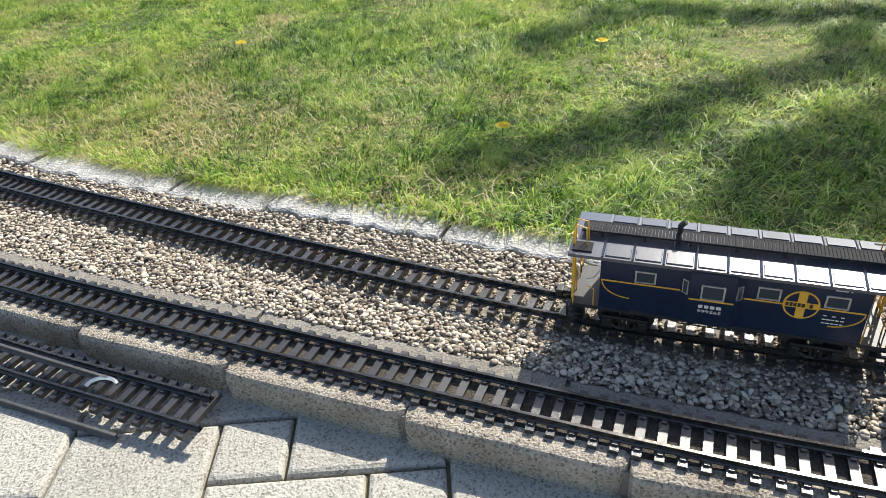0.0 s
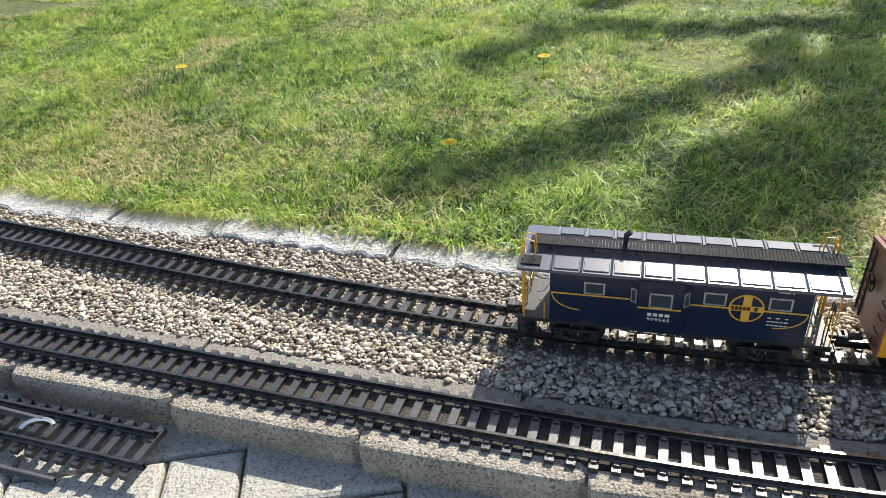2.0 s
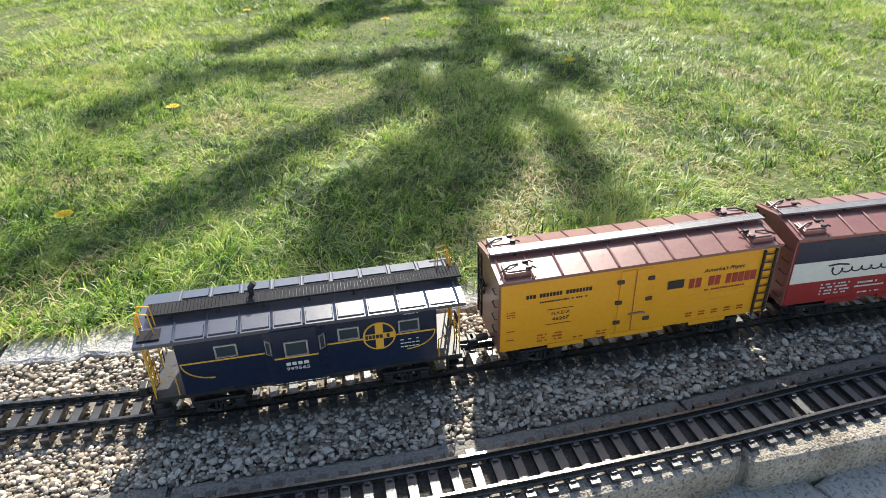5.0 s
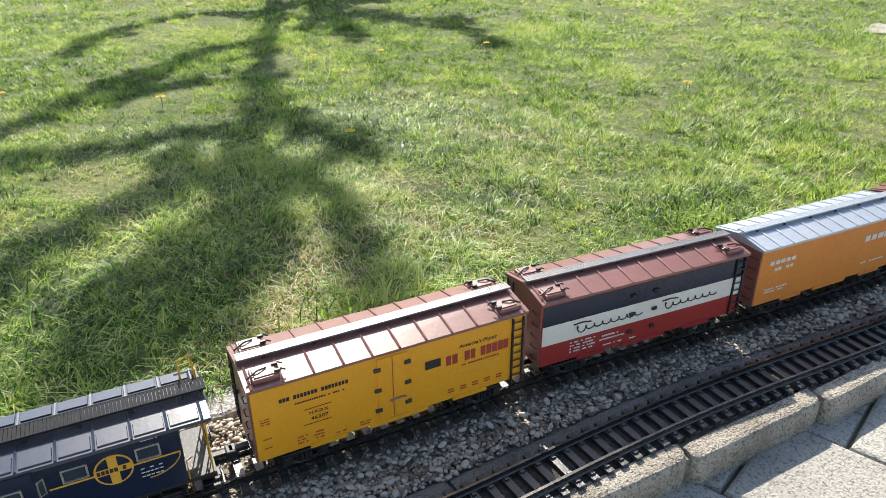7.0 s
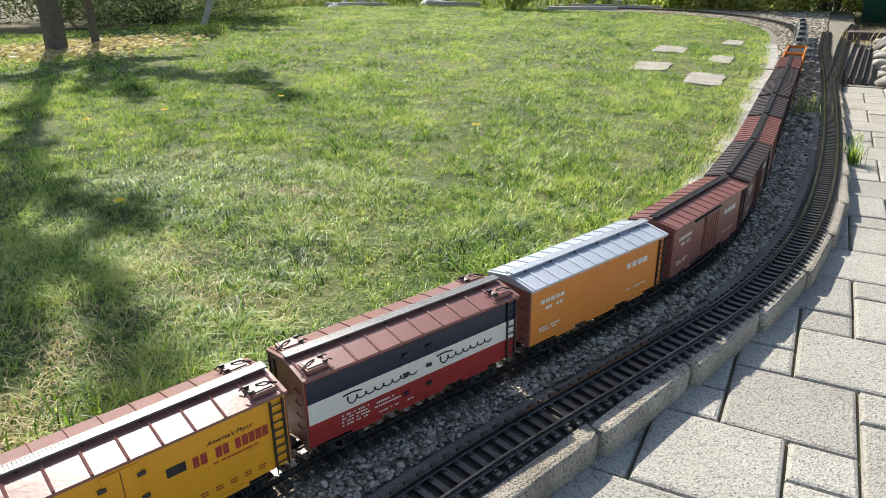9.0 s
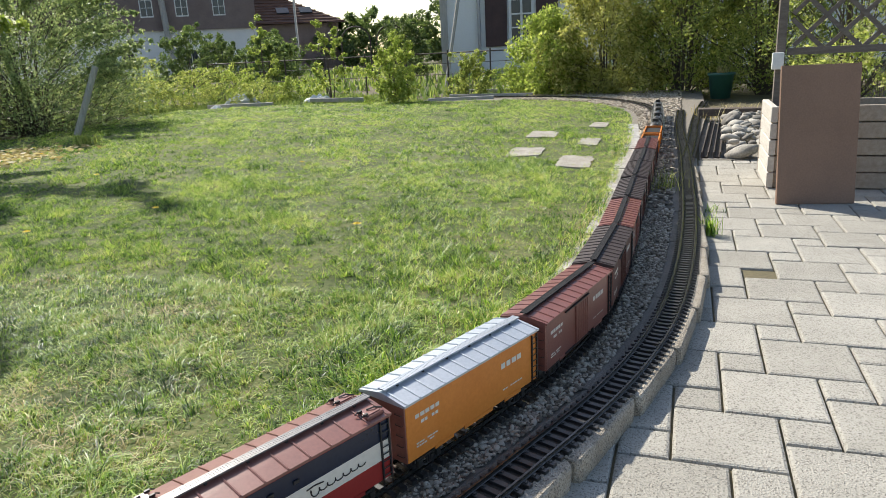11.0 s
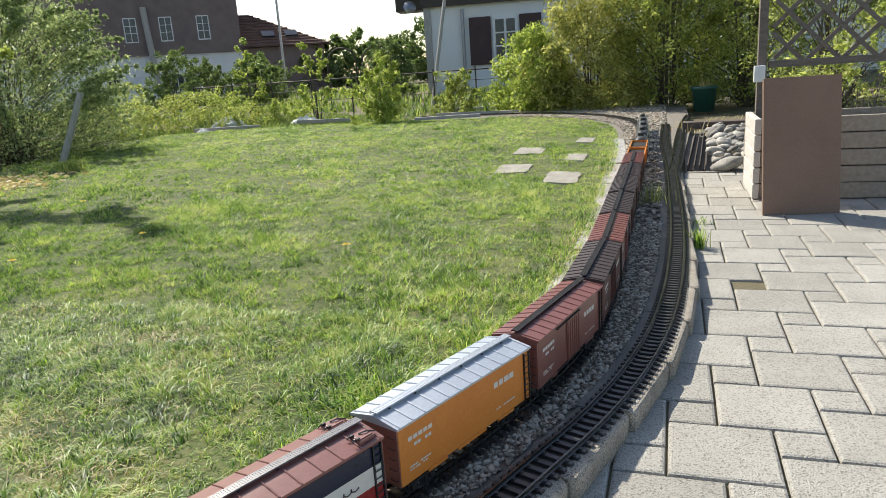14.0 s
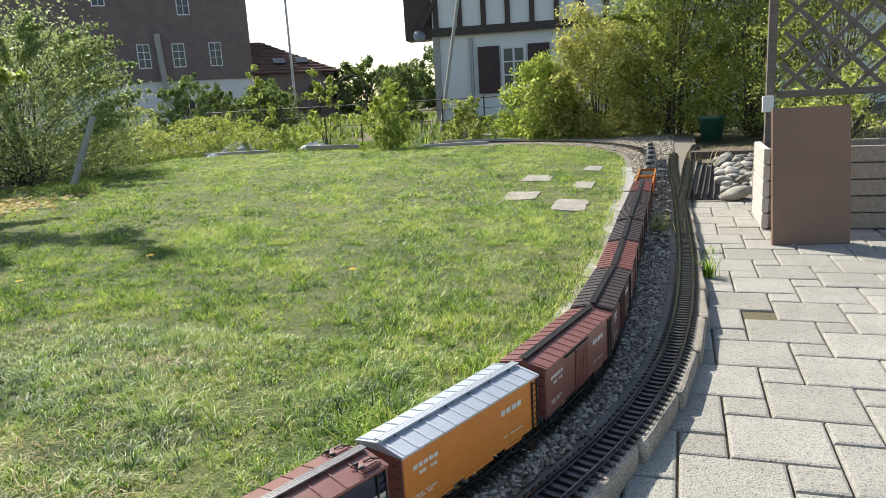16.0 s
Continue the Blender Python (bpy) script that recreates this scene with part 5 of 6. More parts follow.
        for y in (-0.05, 0.05):
            part("hand_rail", tube(bmesh.new(), [(xe - s * 0.03, y, B - 0.012), (xe - s * 0.030, y, B + 0.03), (xe - s * 0.022, y, B + 0.034)], 0.0009, 5), M["gold"], car, "yellow grab rail")
        lad = part("end_ladder", ladder_mesh(0.125, 0.016, 9), M["gold"], car, "yellow roof ladder")
        lad.matrix_basis = pose(xe + s * 0.003, s * 0.03, B - 0.008, 0, 0, 90 * s)
        bm = bmesh.new()
        tube(bm, [(xe + s * 0.003, s * 0.022, B + 0.117), (xe, s * 0.022, B + 0.13), (xe - s * 0.014, s * 0.022, B + 0.128), (xe - s * 0.016, s * 0.022, ridge)], 0.001, 5)
        tube(bm, [(xe + s * 0.003, s * 0.038, B + 0.117), (xe, s * 0.038, B + 0.13), (xe - s * 0.014, s * 0.038, B + 0.126), (xe - s * 0.016, s * 0.038, ridge - 0.004)], 0.001, 5)
        part("ladder_grab", bm, M["gold"], car, "yellow hooped grab rail")
        for y in (-0.044, 0.044):
            for k in range(3):
                part("step", boxm(xe - s * 0.004 - 0.012, y - 0.008, 0.018 + 0.011 * k, xe - s * 0.004 + 0.012, y + 0.008, 0.0195 + 0.011 * k), M["black"], car)
            part("step_side", boxm(xe - s * 0.004 - 0.0135, y - 0.008, 0.016, xe - s * 0.004 - 0.0125, y + 0.008, B - 0.004), M["black"], car)
            part("step_side", boxm(xe - s * 0.004 + 0.0125, y - 0.008, 0.016, xe - s * 0.004 + 0.0135, y + 0.008, B - 0.004), M["black"], car)
        xd = x0 if s < 0 else x1
        d = part("end_door", boxm(xd - 0.001 if s < 0 else xd, -0.012, B + 0.002, xd if s < 0 else xd + 0.001, 0.012, E_ - 0.012), M["navy"], car)
        part("pane", boxm(xd - 0.0016 if s < 0 else xd + 0.001, -0.007, 0.105, xd - 0.001 if s < 0 else xd + 0.0016, 0.007, 0.12), M["glass"], d)
        bm = bmesh.new()
        ring = [(xe, -0.03 * s + 0.009 * math.cos(a), B + 0.05 + 0.009 * math.sin(a)) for a in np.linspace(0, math.tau, 13)]
        tube(bm, ring, 0.001, 4)
        tube(bm, [(xe, -0.03 * s, B), (xe, -0.03 * s, B + 0.06)], 0.001, 4)
        part("brake_wheel", bm, M["black"], car)
    underframe(car, L)
    for sx in (-1, 1):
        truck(car, sx * (L / 2 - 0.085))
        coupler(car, sx * (L / 2 - 0.004), sx)
    return car


def on_line(s):
    """A car's pose with both bogies on the rails."""
    a, b = TRAIN_LINE.at(s - 0.128)[0], TRAIN_LINE.at(s + 0.128)[0]
    c, d = (a + b) / 2, b - a
    return pose(c.x, c.y, RAIL, 0, 0, math.degrees(math.atan2(d.y, d.x))) @ Matrix.Diagonal((CAR, CAR, CAR, 1))


S0, PITCH = TRAIN_LINE.near_x(1.2), 0.401
caboose(on_line(S0))
yellow_reefer(on_line(S0 + 0.019 + PITCH))
striped_reefer(on_line(S0 + 0.025 + 2 * PITCH))
CONSIST = [
    lambda m: plain_boxcar(m, "refrigerator_car", "orange-yellow model refrigerator car with a silver-grey ribbed roof", "orange", "silver_roof", 0.156, walk_mat="silver_roof", door=False),
    lambda m: plain_boxcar(m, "boxcar", "brick red model boxcar with dark roof walk", "oxide", "oxide"),
    lambda m: plain_boxcar(m, "boxcar", "dark brown model boxcar with a blackened roof", "dark_brown", "dark_roof"),
    lambda m: plain_boxcar(m, "boxcar", "red-brown model boxcar with sliding door", "oxide", "oxide", 0.152),
    lambda m: plain_boxcar(m, "boxcar", "brown model boxcar with a grimy dark roof", "dark_brown", "dark_roof", 0.152),
    lambda m: plain_boxcar(m, "boxcar", "dark red model boxcar with grimy roof", "dark_brown", "dark_roof", 0.154),
    lambda m: plain_boxcar(m, "boxcar", "red-brown model boxcar with a dark walkway", "oxide", "dark_roof", 0.152),
    lambda m: plain_boxcar(m, "boxcar", "brown model boxcar with sliding door", "dark_brown", "oxide", 0.154),
    lambda m: hopper(m, "bright orange model hopper car loaded with coal", "orange"),
    lambda m: hopper(m, "bright orange empty model hopper car", "orange"),
    lambda m: tank_car(m, "black model tank car with silver bands"),
    lambda m: tank_car(m, "black model tank car on the far curve"),
    lambda m: tank_car(m, "black model tank car on the far curve"),
    lambda m: tank_car(m, "black model tank car on the far curve"),
    lambda m: tank_car(m, "black model tank car beside the far shrubs"),
]
for k, make in enumerate(CONSIST):
    if S0 + (k + 3) * PITCH < TRAIN_LINE.length - 0.3:
        make(on_line(S0 + 0.030 + (k + 3) * PITCH))


# ---- plants ----
def leaves(centres, spread, count, size, mat, flat=0.0):
    """Many small leaf blades in loose clumps round the given centres, as one mesh."""
    c, count = np.array(centres), int(count * 0.85)
    pick = rng.integers(0, len(c), count)
    d = rng.normal(0, 1, (count, 3))
    d /= np.linalg.norm(d, axis=1)[:, None]
    sp = np.array(spread)[pick] if np.ndim(spread) else np.full(count, spread)
    p = c[pick] + d * (sp * rng.uniform(0.15, 1.0, count) ** 0.6)[:, None]
    a = rng.normal(0, 1, (count, 3))
    a[:, 2] *= 1 - flat
    a /= np.linalg.norm(a, axis=1)[:, None]
    b = np.cross(a, rng.normal(0, 1, (count, 3)))
    b /= np.linalg.norm(b, axis=1)[:, None]
    s = size * rng.uniform(0.6, 1.35, count)[:, None]
    v = np.stack((p - a * s, p + b * s * 0.42, p + a * s, p - b * s * 0.42), 1).reshape(-1, 3)
    v[:, 2] = np.maximum(v[:, 2], 0.02)
    return fast_mesh("leaves", v, np.arange(count * 4), np.full(count, 4), mat)


def shrub(x, y, height, width, stems, count, size, mat, label, name="shrub", base=0.0, category="shrub", bare=0.08, sprays=0, tight=1.0):
    """A shrub: forking stems from the ground into a dome of leaf clumps with an uneven outline."""
    t = thing(name, pose(x, y, base), label=label, category=category)
    bm = bmesh.new()
    tips, spr = [], []
    r = random.Random(int(x * 100 + y * 37))
    ph = [r.uniform(0, 6.28) for _ in range(4)]
    for k in range(stems * 4):
        a = r.uniform(0, math.tau)
        u = (k % stems + r.uniform(0, 1)) / stems
        u = u ** (1.7 if sprays > 50 else 1.15)
        z = height * (bare + (1 - bare) * u)
        wide = (0.62 + 0.75 * u - 1.05 * u * u) if u < 0.5 else 0.74 - 0.85 * (u - 0.5)
        wide *= 1 + 0.22 * math.sin(3 * a + ph[0]) + 0.18 * math.sin(5 * a + 4 * u + ph[1])
        out = width / 2 * 1.3 * wide * r.uniform(0.12, 1.0) ** 0.5
        z *= 1 + 0.10 * math.sin(2 * a + ph[2]) + 0.08 * r.uniform(-1, 1)
        tip = Vector((out * math.cos(a), out * math.sin(a), z * 0.88))
        p0 = Vector((0.05 * width * math.cos(a), 0.05 * width * math.sin(a), -0.03))
        mid = Vector((tip.x * 0.35, tip.y * 0.35, z * 0.55))
        if k % 3 == 0:
            tube(bm, [p0, mid, tip], 0.005 * height, 4, 0.002)
        else:
            tube(bm, [mid.lerp(tip, 0.5), tip], 0.003 * height, 3, 0.0015)
        tips.append(tuple(tip))
        spr.append(width * r.uniform(0.07, 0.14) * tight)
        d = Vector((math.cos(a), math.sin(a), r.uniform(0.2, 1.2))).normalized() * width * r.uniform(0.06, 0.16)
        tube(bm, [tip, tip + d], 0.003 * height, 3, 0.0012)
        tips.append(tuple(tip + d))
        spr.append(width * r.uniform(0.04, 0.08) * tight)
    for k in range(sprays):
        a, u = r.uniform(0, math.tau), r.uniform(0.25, 1.0)
        out = width / 2 * (1.02 - 0.75 * max(0, u - 0.35) ** 1.3)
        p = Vector((out * 0.8 * math.cos(a), out * 0.8 * math.sin(a), height * u * 0.9))
        ln = r.uniform(0.25, 0.6)
        q = [p + Vector((math.cos(a) * ln * w, math.sin(a) * ln * w, ln * (0.75 * w - 0.45 * w * w))) for w in (0, 0.33, 0.66, 1)]
        tube(bm, q, 0.006, 4, 0.002)
        for w in range(6):
            f = w / 5 * 2.99
            tips.append(tuple(q[int(f)].lerp(q[int(f) + 1], f % 1)))
            spr.append(0.075 - 0.009 * w)
    part("branchwork", bm, M["bark"], t)
    tagged(part("foliage", leaves(tips, spr, count, size, M[mat]), None, t), kind="stuff")
    return t


shrub(10.74, 3.88, 1.0, 0.8, 14, 7500, 0.024, "leaf_spring", "leafy young shrub with fresh yellow-green leaves at the lawn's end")
shrub(11.95, 5.5, 1.5, 0.62, 8, 3200, 0.026, "leaf_spring", "tall thin shrub with sparse fresh leaves")
shrub(12.6, 7.2, 1.5, 0.55, 7, 2800, 0.026, "leaf_spring", "slender budding shrub behind the lawn")
shrub(11.7, 3.02, 0.72, 0.68, 12, 7000, 0.021, "leaf_mid", "rounded low green shrub beside the pale edging")
shrub(12.05, 7.75, 0.62, 1.0, 11, 5000, 0.022, "leaf_spring", "low spreading green bush with feathery tips", sprays=18)
shrub(10.9, 7.75, 0.55, 1.1, 11, 5600, 0.020, "leaf_mid", "low tangled green bush in the bed", sprays=10)
shrub(10.0, 7.9, 0.75, 1.2, 12, 7600, 0.020, "leaf_mid", "low green bush beside the large evergreen", sprays=16)
shrub(11.3, 6.6, 0.34, 0.8, 8, 2600, 0.020, "leaf_mid", "low green herb bush in the bed")
shrub(12.3, 6.4, 0.38, 0.9, 8, 2600, 0.022, "leaf_spring", "low bright green herb clump in the bed")
shrub(11.75, 1.8, 1.22, 1.15, 24, 19000, 0.030, "leaf_spring", "dense shrub with yellow-green spring leaves", bare=0.03, tight=1.8)
shrub(11.6, 0.95, 1.75, 1.35, 28, 22000, 0.029, "leaf_gold", "dense shrub with pale yellow-green budding leaves", bare=0.03, tight=1.8)
shrub(11.5, -0.05, 2.8, 1.45, 34, 30000, 0.027, "leaf_mid", "tall dense green shrub at the garden's corner", sprays=20, bare=0.02, tight=1.8)
shrub(11.5, -1.05, 3.1, 1.6, 34, 30000, 0.027, "leaf_mid", "tall dense green shrub behind the plant pot", sprays=20, bare=0.02, tight=1.8)
shrub(9.9, -1.75, 2.7, 1.6, 28, 28000, 0.019, "leaf_mid", "tall leafy hedge shrub behind the trellis", sprays=16, bare=0.02, tight=1.8)
shrub(9.0, -2.9, 2.5, 1.8, 22, 20000, 0.021, "leaf_mid", "tall leafy hedge shrub beyond the planter", bare=0.02)
shrub(12.9, -0.4, 3.4, 2.6, 30, 30000, 0.025, "leaf_dark", "high dark green hedge shrub", bare=0.02, tight=1.8)
shrub(7.75, 7.4, 1.95, 2.5, 80, 95000, 0.021, "leaf_ever", "large evergreen bush with pale backlit feathery tips", sprays=150, bare=0.01, tight=2.3)
shrub(7.5, 9.1, 2.3, 2.6, 34, 34000, 0.021, "leaf_dark", "large dark evergreen bush at the bed's back", sprays=40, bare=0.01)
shrub(5.9, 8.6, 2.0, 2.2, 28, 24000, 0.021, "leaf_dark", "large dark bush behind the fruit tree", sprays=30, bare=0.01)
shrub(5.75, -1.15, 0.5, 0.7, 8, 1700, 0.018, "leaf_mid", "straggly plant with bare twigs in the planter", base=0.36, bare=0.2)
shrub(18.85, 6.95, 1.75, 1.3, 16, 9000, 0.036, "leaf_dark", "dark green conifer beside the white house", category="tree")
for x, y, h, w in ((40.6, 21.6, 2.6, 3.6), (42.0, 18.8, 3.2, 4.2), (43.0, 16.4, 2.9, 3.8), (44.0, 13.9, 3.8, 4.4)):
    shrub(x, y, h, w, 14, 5000, 0.16, "leaf_dark", "distant dark green tree beyond the gardens", name="distant_tree", category="tree", bare=0.02)
for k, (x, y, h, w) in enumerate(((21.0, 15.4, 1.9, 1.9), (22.6, 15.2, 1.5, 1.7), (19.8, 11.6, 1.3, 1.6), (21.5, 12.4, 1.2, 1.5), (25.0, 14.5, 1.7, 2.0))):
    shrub(x, y, h, w, 16, 9000, 0.05, "leaf_dark", "dark round garden tree before the far houses", category="tree", bare=0.02)


def fruit_tree(x, y, label, limbs, top, thick, count, seed, white=0):
    """Fruit tree: trunk up to top, then limbs given as (sideways, height) steps, each with its leafiness."""
    t = thing("fruit_tree", pose(x, y, 0.02), label=label, category="tree", group="fruit trees")
    bm = bmesh.new()
    tube(bm, [(0, 0, -0.05), (0.02, 0.02, top * 0.35), (-0.02, 0.01, top * 0.7), (0, 0, top)], thick, 10, thick * 0.75)
    part("trunk", bm, M["bark"], t)
    r = random.Random(seed)
    c, s = math.cos(SUN_AZ), math.sin(SUN_AZ)
    tips, spr = [], []
    for k, (steps, leafy) in enumerate(limbs):
        p, dep = [], r.uniform(-0.3, 0.3)
        for i, (side, h) in enumerate(steps):
            d = dep * i / 4
            p.append(Vector((side * c + d * s, -side * s + d * c, h + d * math.tan(SUN_EL))))
        bm = bmesh.new()
        tube(bm, p, thick * (0.7 if k == 0 else 0.4), 7, 0.008)
        n = 5 * len(p)
        for q in range(n):
            u = (0.12 + 0.88 * (q + 0.5) / n) * (len(p) - 1)
            a = p[int(u)].lerp(p[min(int(u) + 1, len(p) - 1)], u % 1)
            d = Vector((r.gauss(0, 0.7), r.gauss(0, 0.7), r.uniform(-0.3, 0.7))) * leafy * 0.9
            tube(bm, [a, a + d], 0.008, 4, 0.003)
            if r.random() < 0.8:
                tips += [tuple(a + d * 0.3), tuple(a + d)]
                spr += [leafy * r.uniform(0.5, 0.9), leafy * r.uniform(0.4, 0.75)]
        part("limb", bm, M["bark"], t)
    tagged(part("foliage", leaves(tips, spr, count, 0.024, M["leaf_spring"]), None, t), kind="stuff")
    if white:
        tagged(part("blossom", leaves(tips, 0.12, white, 0.018, M["blossom"]), None, t, "white blossom"), kind="stuff")


fruit_tree(4.81, 5.28, "pruned old fruit tree with upright limbs", [
    ([(0.0, 0.6), (0.01, 1.69), (0.03, 2.9), (0.03, 3.68), (0.04, 4.32), (0.05, 4.65), (0.06, 5.0)], 0.10),
    ([(-0.01, 3.13), (-0.45, 3.28), (-0.65, 3.42), (-0.75, 3.79)], 0.09),
    ([(0.02, 3.76), (-0.31, 3.96), (-0.59, 4.02), (-0.81, 4.16), (-0.87, 4.52)], 0.075),
    ([(0.02, 4.13), (-0.22, 4.41), (-0.36, 4.63), (-0.43, 4.81), (-0.53, 4.96), (-0.61, 5.09)], 0.07),
    ([(0.03, 4.4), (-0.08, 4.77), (-0.14, 4.96), (-0.16, 5.09)], 0.065),
    ([(0.04, 4.62), (0.01, 4.87), (-0.01, 5.05)], 0.065),
    ([(0.03, 3.68), (0.2, 3.89), (0.31, 4.04), (0.38, 4.18)], 0.085),
    ([(0.03, 4.02), (0.24, 4.4), (0.31, 4.67), (0.34, 4.86), (0.36, 5.0)], 0.065),
    ([(-0.13, 3.9), (-0.12, 4.23), (-0.14, 4.45)], 0.06),
    ([(0.12, 4.2), (0.14, 4.55), (0.17, 4.76)], 0.05),
    ([(0.0, 1.3), (-0.54, 1.2), (-0.9, 1.83), (-0.97, 2.51)], 0.11),
    ([(0.02, 2.36), (-0.26, 2.5), (-0.47, 3.1), (-0.62, 3.24)], 0.10),
], 1.0, 0.085, 80000, 5, 500)
fruit_tree(5.2, 5.33, "young fruit tree in blossom in the mulch bed", [
    ([(0.0, 0.5), (0.02, 1.1), (0.0, 1.7), (-0.05, 2.3)], 0.10),
    ([(0.0, 0.7), (0.06, 1.57), (0.16, 2.23), (0.18, 2.74)], 0.13),
    ([(0.0, 0.9), (0.2, 1.6), (0.45, 1.92), (0.6, 1.98)], 0.13),
    ([(0.0, 0.8), (-0.25, 1.3), (-0.4, 1.7)], 0.14),
    ([(0.0, 0.8), (0.3, 1.0), (0.5, 1.15)], 0.12),
    ([(0.0, 1.0), (0.7, 1.95)], 0.02),
    ([(0.7, 1.95), (0.85, 2.1), (0.92, 2.05)], 0.13),
    ([(0.7, 1.95), (0.88, 2.5), (0.9, 2.95)], 0.09),
], 0.8, 0.035, 24000, 9, 4200)

# low herbs, mulch and weeds
hx, hy = rng.uniform(7.0, 14.0, 42000), rng.uniform(1.0, 9.5, 42000)
keep = ~inside(hx, hy, lawn_pts) & (hx + 0.35 * hy > 10.4) & (wave(hx, hy, 2.5, 12) > -0.35)
blades(hx[keep], hy[keep], np.full(keep.sum(), 0.10), 0.024, 0.9, M["leaf_herb"], "bed_herbs", "low green herbs and weeds in the far bed", z=-0.04, bend=False)
mx, my = rng.normal(5.1, 0.4, 3600), rng.normal(5.25, 0.28, 3600)
mulch = leaves(np.stack((mx, my, np.full(3600, BED + 0.012)), 1), 0.02, 3600, 0.03, M["straw"], 0.9)
tagged(new("mulch", mulch), "pale bark mulch strewn round the young trees", "mulch", kind="stuff")
fx, fy = rng.uniform(11.5, 34, 14000), rng.uniform(0, 26, 14000)
keep = ~inside(fx, fy, lawn_pts) & (wave(fx, fy, 0.6, 14) > -0.2)
blades(fx[keep], fy[keep], np.full(keep.sum(), 0.22), 0.07, 0.6, M["leaf_herb"], "field_grass", "rough grass in the gardens beyond", z=-0.04, bend=False)


def tuft(x, y, n, h, w, mat, label, z=0.0, r=0.03, lean=1.3):
    px, py = rng.normal(x, r, n), rng.normal(y, r, n)
    ob = blades(px, py, np.full(n, h), w, lean, M[mat], "grass_tuft", label, z=z)
    tagged(ob, label, "weed", kind="stuff")


tuft(4.024, -0.223, 90, 0.085, 0.0035, "grass", "bright green grass tuft growing at the kerb", r=0.014, lean=0.55)
tuft(8.057, -0.472, 120, 0.16, 0.006, "straw", "tall dry grass beside the plant pot", 0.0, 0.16, lean=0.6)
tuft(10.6, -0.5, 60, 0.14, 0.005, "straw", "dry stalks standing in the plant pot", 0.25, 0.05, lean=0.5)
tuft(4.445, -0.247, 40, 0.035, 0.003, "grass", "small green grass tuft in the patio joint")
tuft(4.705, -0.041, 70, 0.10, 0.003, "leaf_mid", "tall dark weed clump between the tracks", BED, 0.05, lean=0.7)
tuft(2.503, 0.444, 420, 0.065, 0.004, "grass", "lush broad-bladed grass clump at the lawn's edge", BED, 0.06)
tuft(2.867, 0.338, 160, 0.05, 0.0035, "grass", "lush grass clump hanging over the edging", BED, 0.05)
tuft(6.346, 5.158, 120, 0.11, 0.008, "leaf_mid", "dark weeds round the leaning post's foot", BED, 0.06, lean=0.6)
tuft(1.726, 0.774, 200, 0.055, 0.0035, "grass", "lush long grass clump at the lawn's edge", BED, 0.06)


def dandelion(x, y, s=1.0):
    t = thing("dandelion", pose(x, y, BED, 0, 0, random.uniform(0, 360)), label="yellow dandelion flower in the grass", category="flower", group="dandelions")
    bm = bmesh.new()
    tube(bm, [(0, 0, 0), (0.002, 0.001, 0.02 * s), (0, 0, 0.036 * s)], 0.0014, 5)
    part("stalk", bm, M["green_stem"], t)
    bm = bmesh.new()
    for ring, (n, r, h) in enumerate(((16, 0.016, 0.002), (12, 0.011, 0.005), (8, 0.006, 0.007))):
        for k in range(n):
            a = math.tau * (k + 0.5 * ring) / n
            p = [(0, 0, 0.036 * s), (r * math.cos(a - 0.14), r * math.sin(a - 0.14), 0.036 * s + h), (r * 1.1 * math.cos(a), r * 1.1 * math.sin(a), 0.036 * s + h * 0.8), (r * math.cos(a + 0.14), r * math.sin(a + 0.14), 0.036 * s + h)]
            bm.faces.new([bm.verts.new(q) for q in p])
    part("flower_head", bm, M["dandelion"], t, "yellow petals")


for x, y in ((0.285, 2.112), (0.989, 1.353), (1.311, 1.855), (2.398, 1.569), (3.836, 2.212), (1.864, 2.894), (3.681, 1.097), (3.071, 2.607), (2.229, 2.403), (3.355, 2.462), (4.637, 3.345), (5.478, 4.73), (5.829, 5.204), (5.167, 2.194)):
    dandelion(x, y, 1.15)

# ---- stepping slabs in the lawn ----
for q in SLABS:
    ring = []
    for k in range(4):
        for u in (0.08, 0.2, 0.35, 0.5, 0.65, 0.8, 0.92):
            ring.append(tuple(Vector(q[k]).lerp(Vector(q[(k + 1) % 4]), u) + Vector((random.uniform(-0.012, 0.012), random.uniform(-0.009, 0.009)))))
    bm = sheet(ring[::-1], 0.01, BED + 0.006)
    thing("stepping_slab", label="grey weathered stepping slab sunk in the lawn", category="paving slab", group="stepping slabs", bm=bm, material=M["step_slab"])


# ---- planter, board, trellis, pot, stones ----
planter = thing("planter", pose(4.969, -0.534, 0), label="raised planter of weathered horizontal timber boards", category="planter")
for k in range(5):
    z = 0.005 + 0.079 * k
    part("front_board", boxm(0, -2.2, z, 0.035, 0.0, z + 0.074, 0.004), M["weathered_wood"], planter)
    o = part("side_board", boxm(-0.012, 0.0, z, 0.45, 0.03, z + 0.074, 0.004), M["pale_wood"], planter)
part("back_board", boxm(0.452, -2.2, 0.005, 0.482, 0.03, 0.39, 0.004), M["weathered_wood"], planter)
part("soil", boxm(0.035, -2.2, 0.30, 0.45, -0.001, 0.35), M["soil"], planter)
for y in (-0.75, -1.5):
    part("post", boxm(-0.03, y, 0, 0.0, y + 0.06, 0.41, 0.004), M["weathered_wood"], planter)
board = thing("board", pose(4.633, -0.672, 0, 0, 8, 9.3), label="flat brown chipboard panel leaning on the planter", category="board")
part("panel", boxm(-0.011, -0.160, 0.0, 0.011, 0.160, 0.6, 0.002), M["brown_board"], board)
trellis = thing("trellis", pose(5.425, -0.551, 0.0), label="dark weathered timber trellis with diagonal lattice", category="trellis")
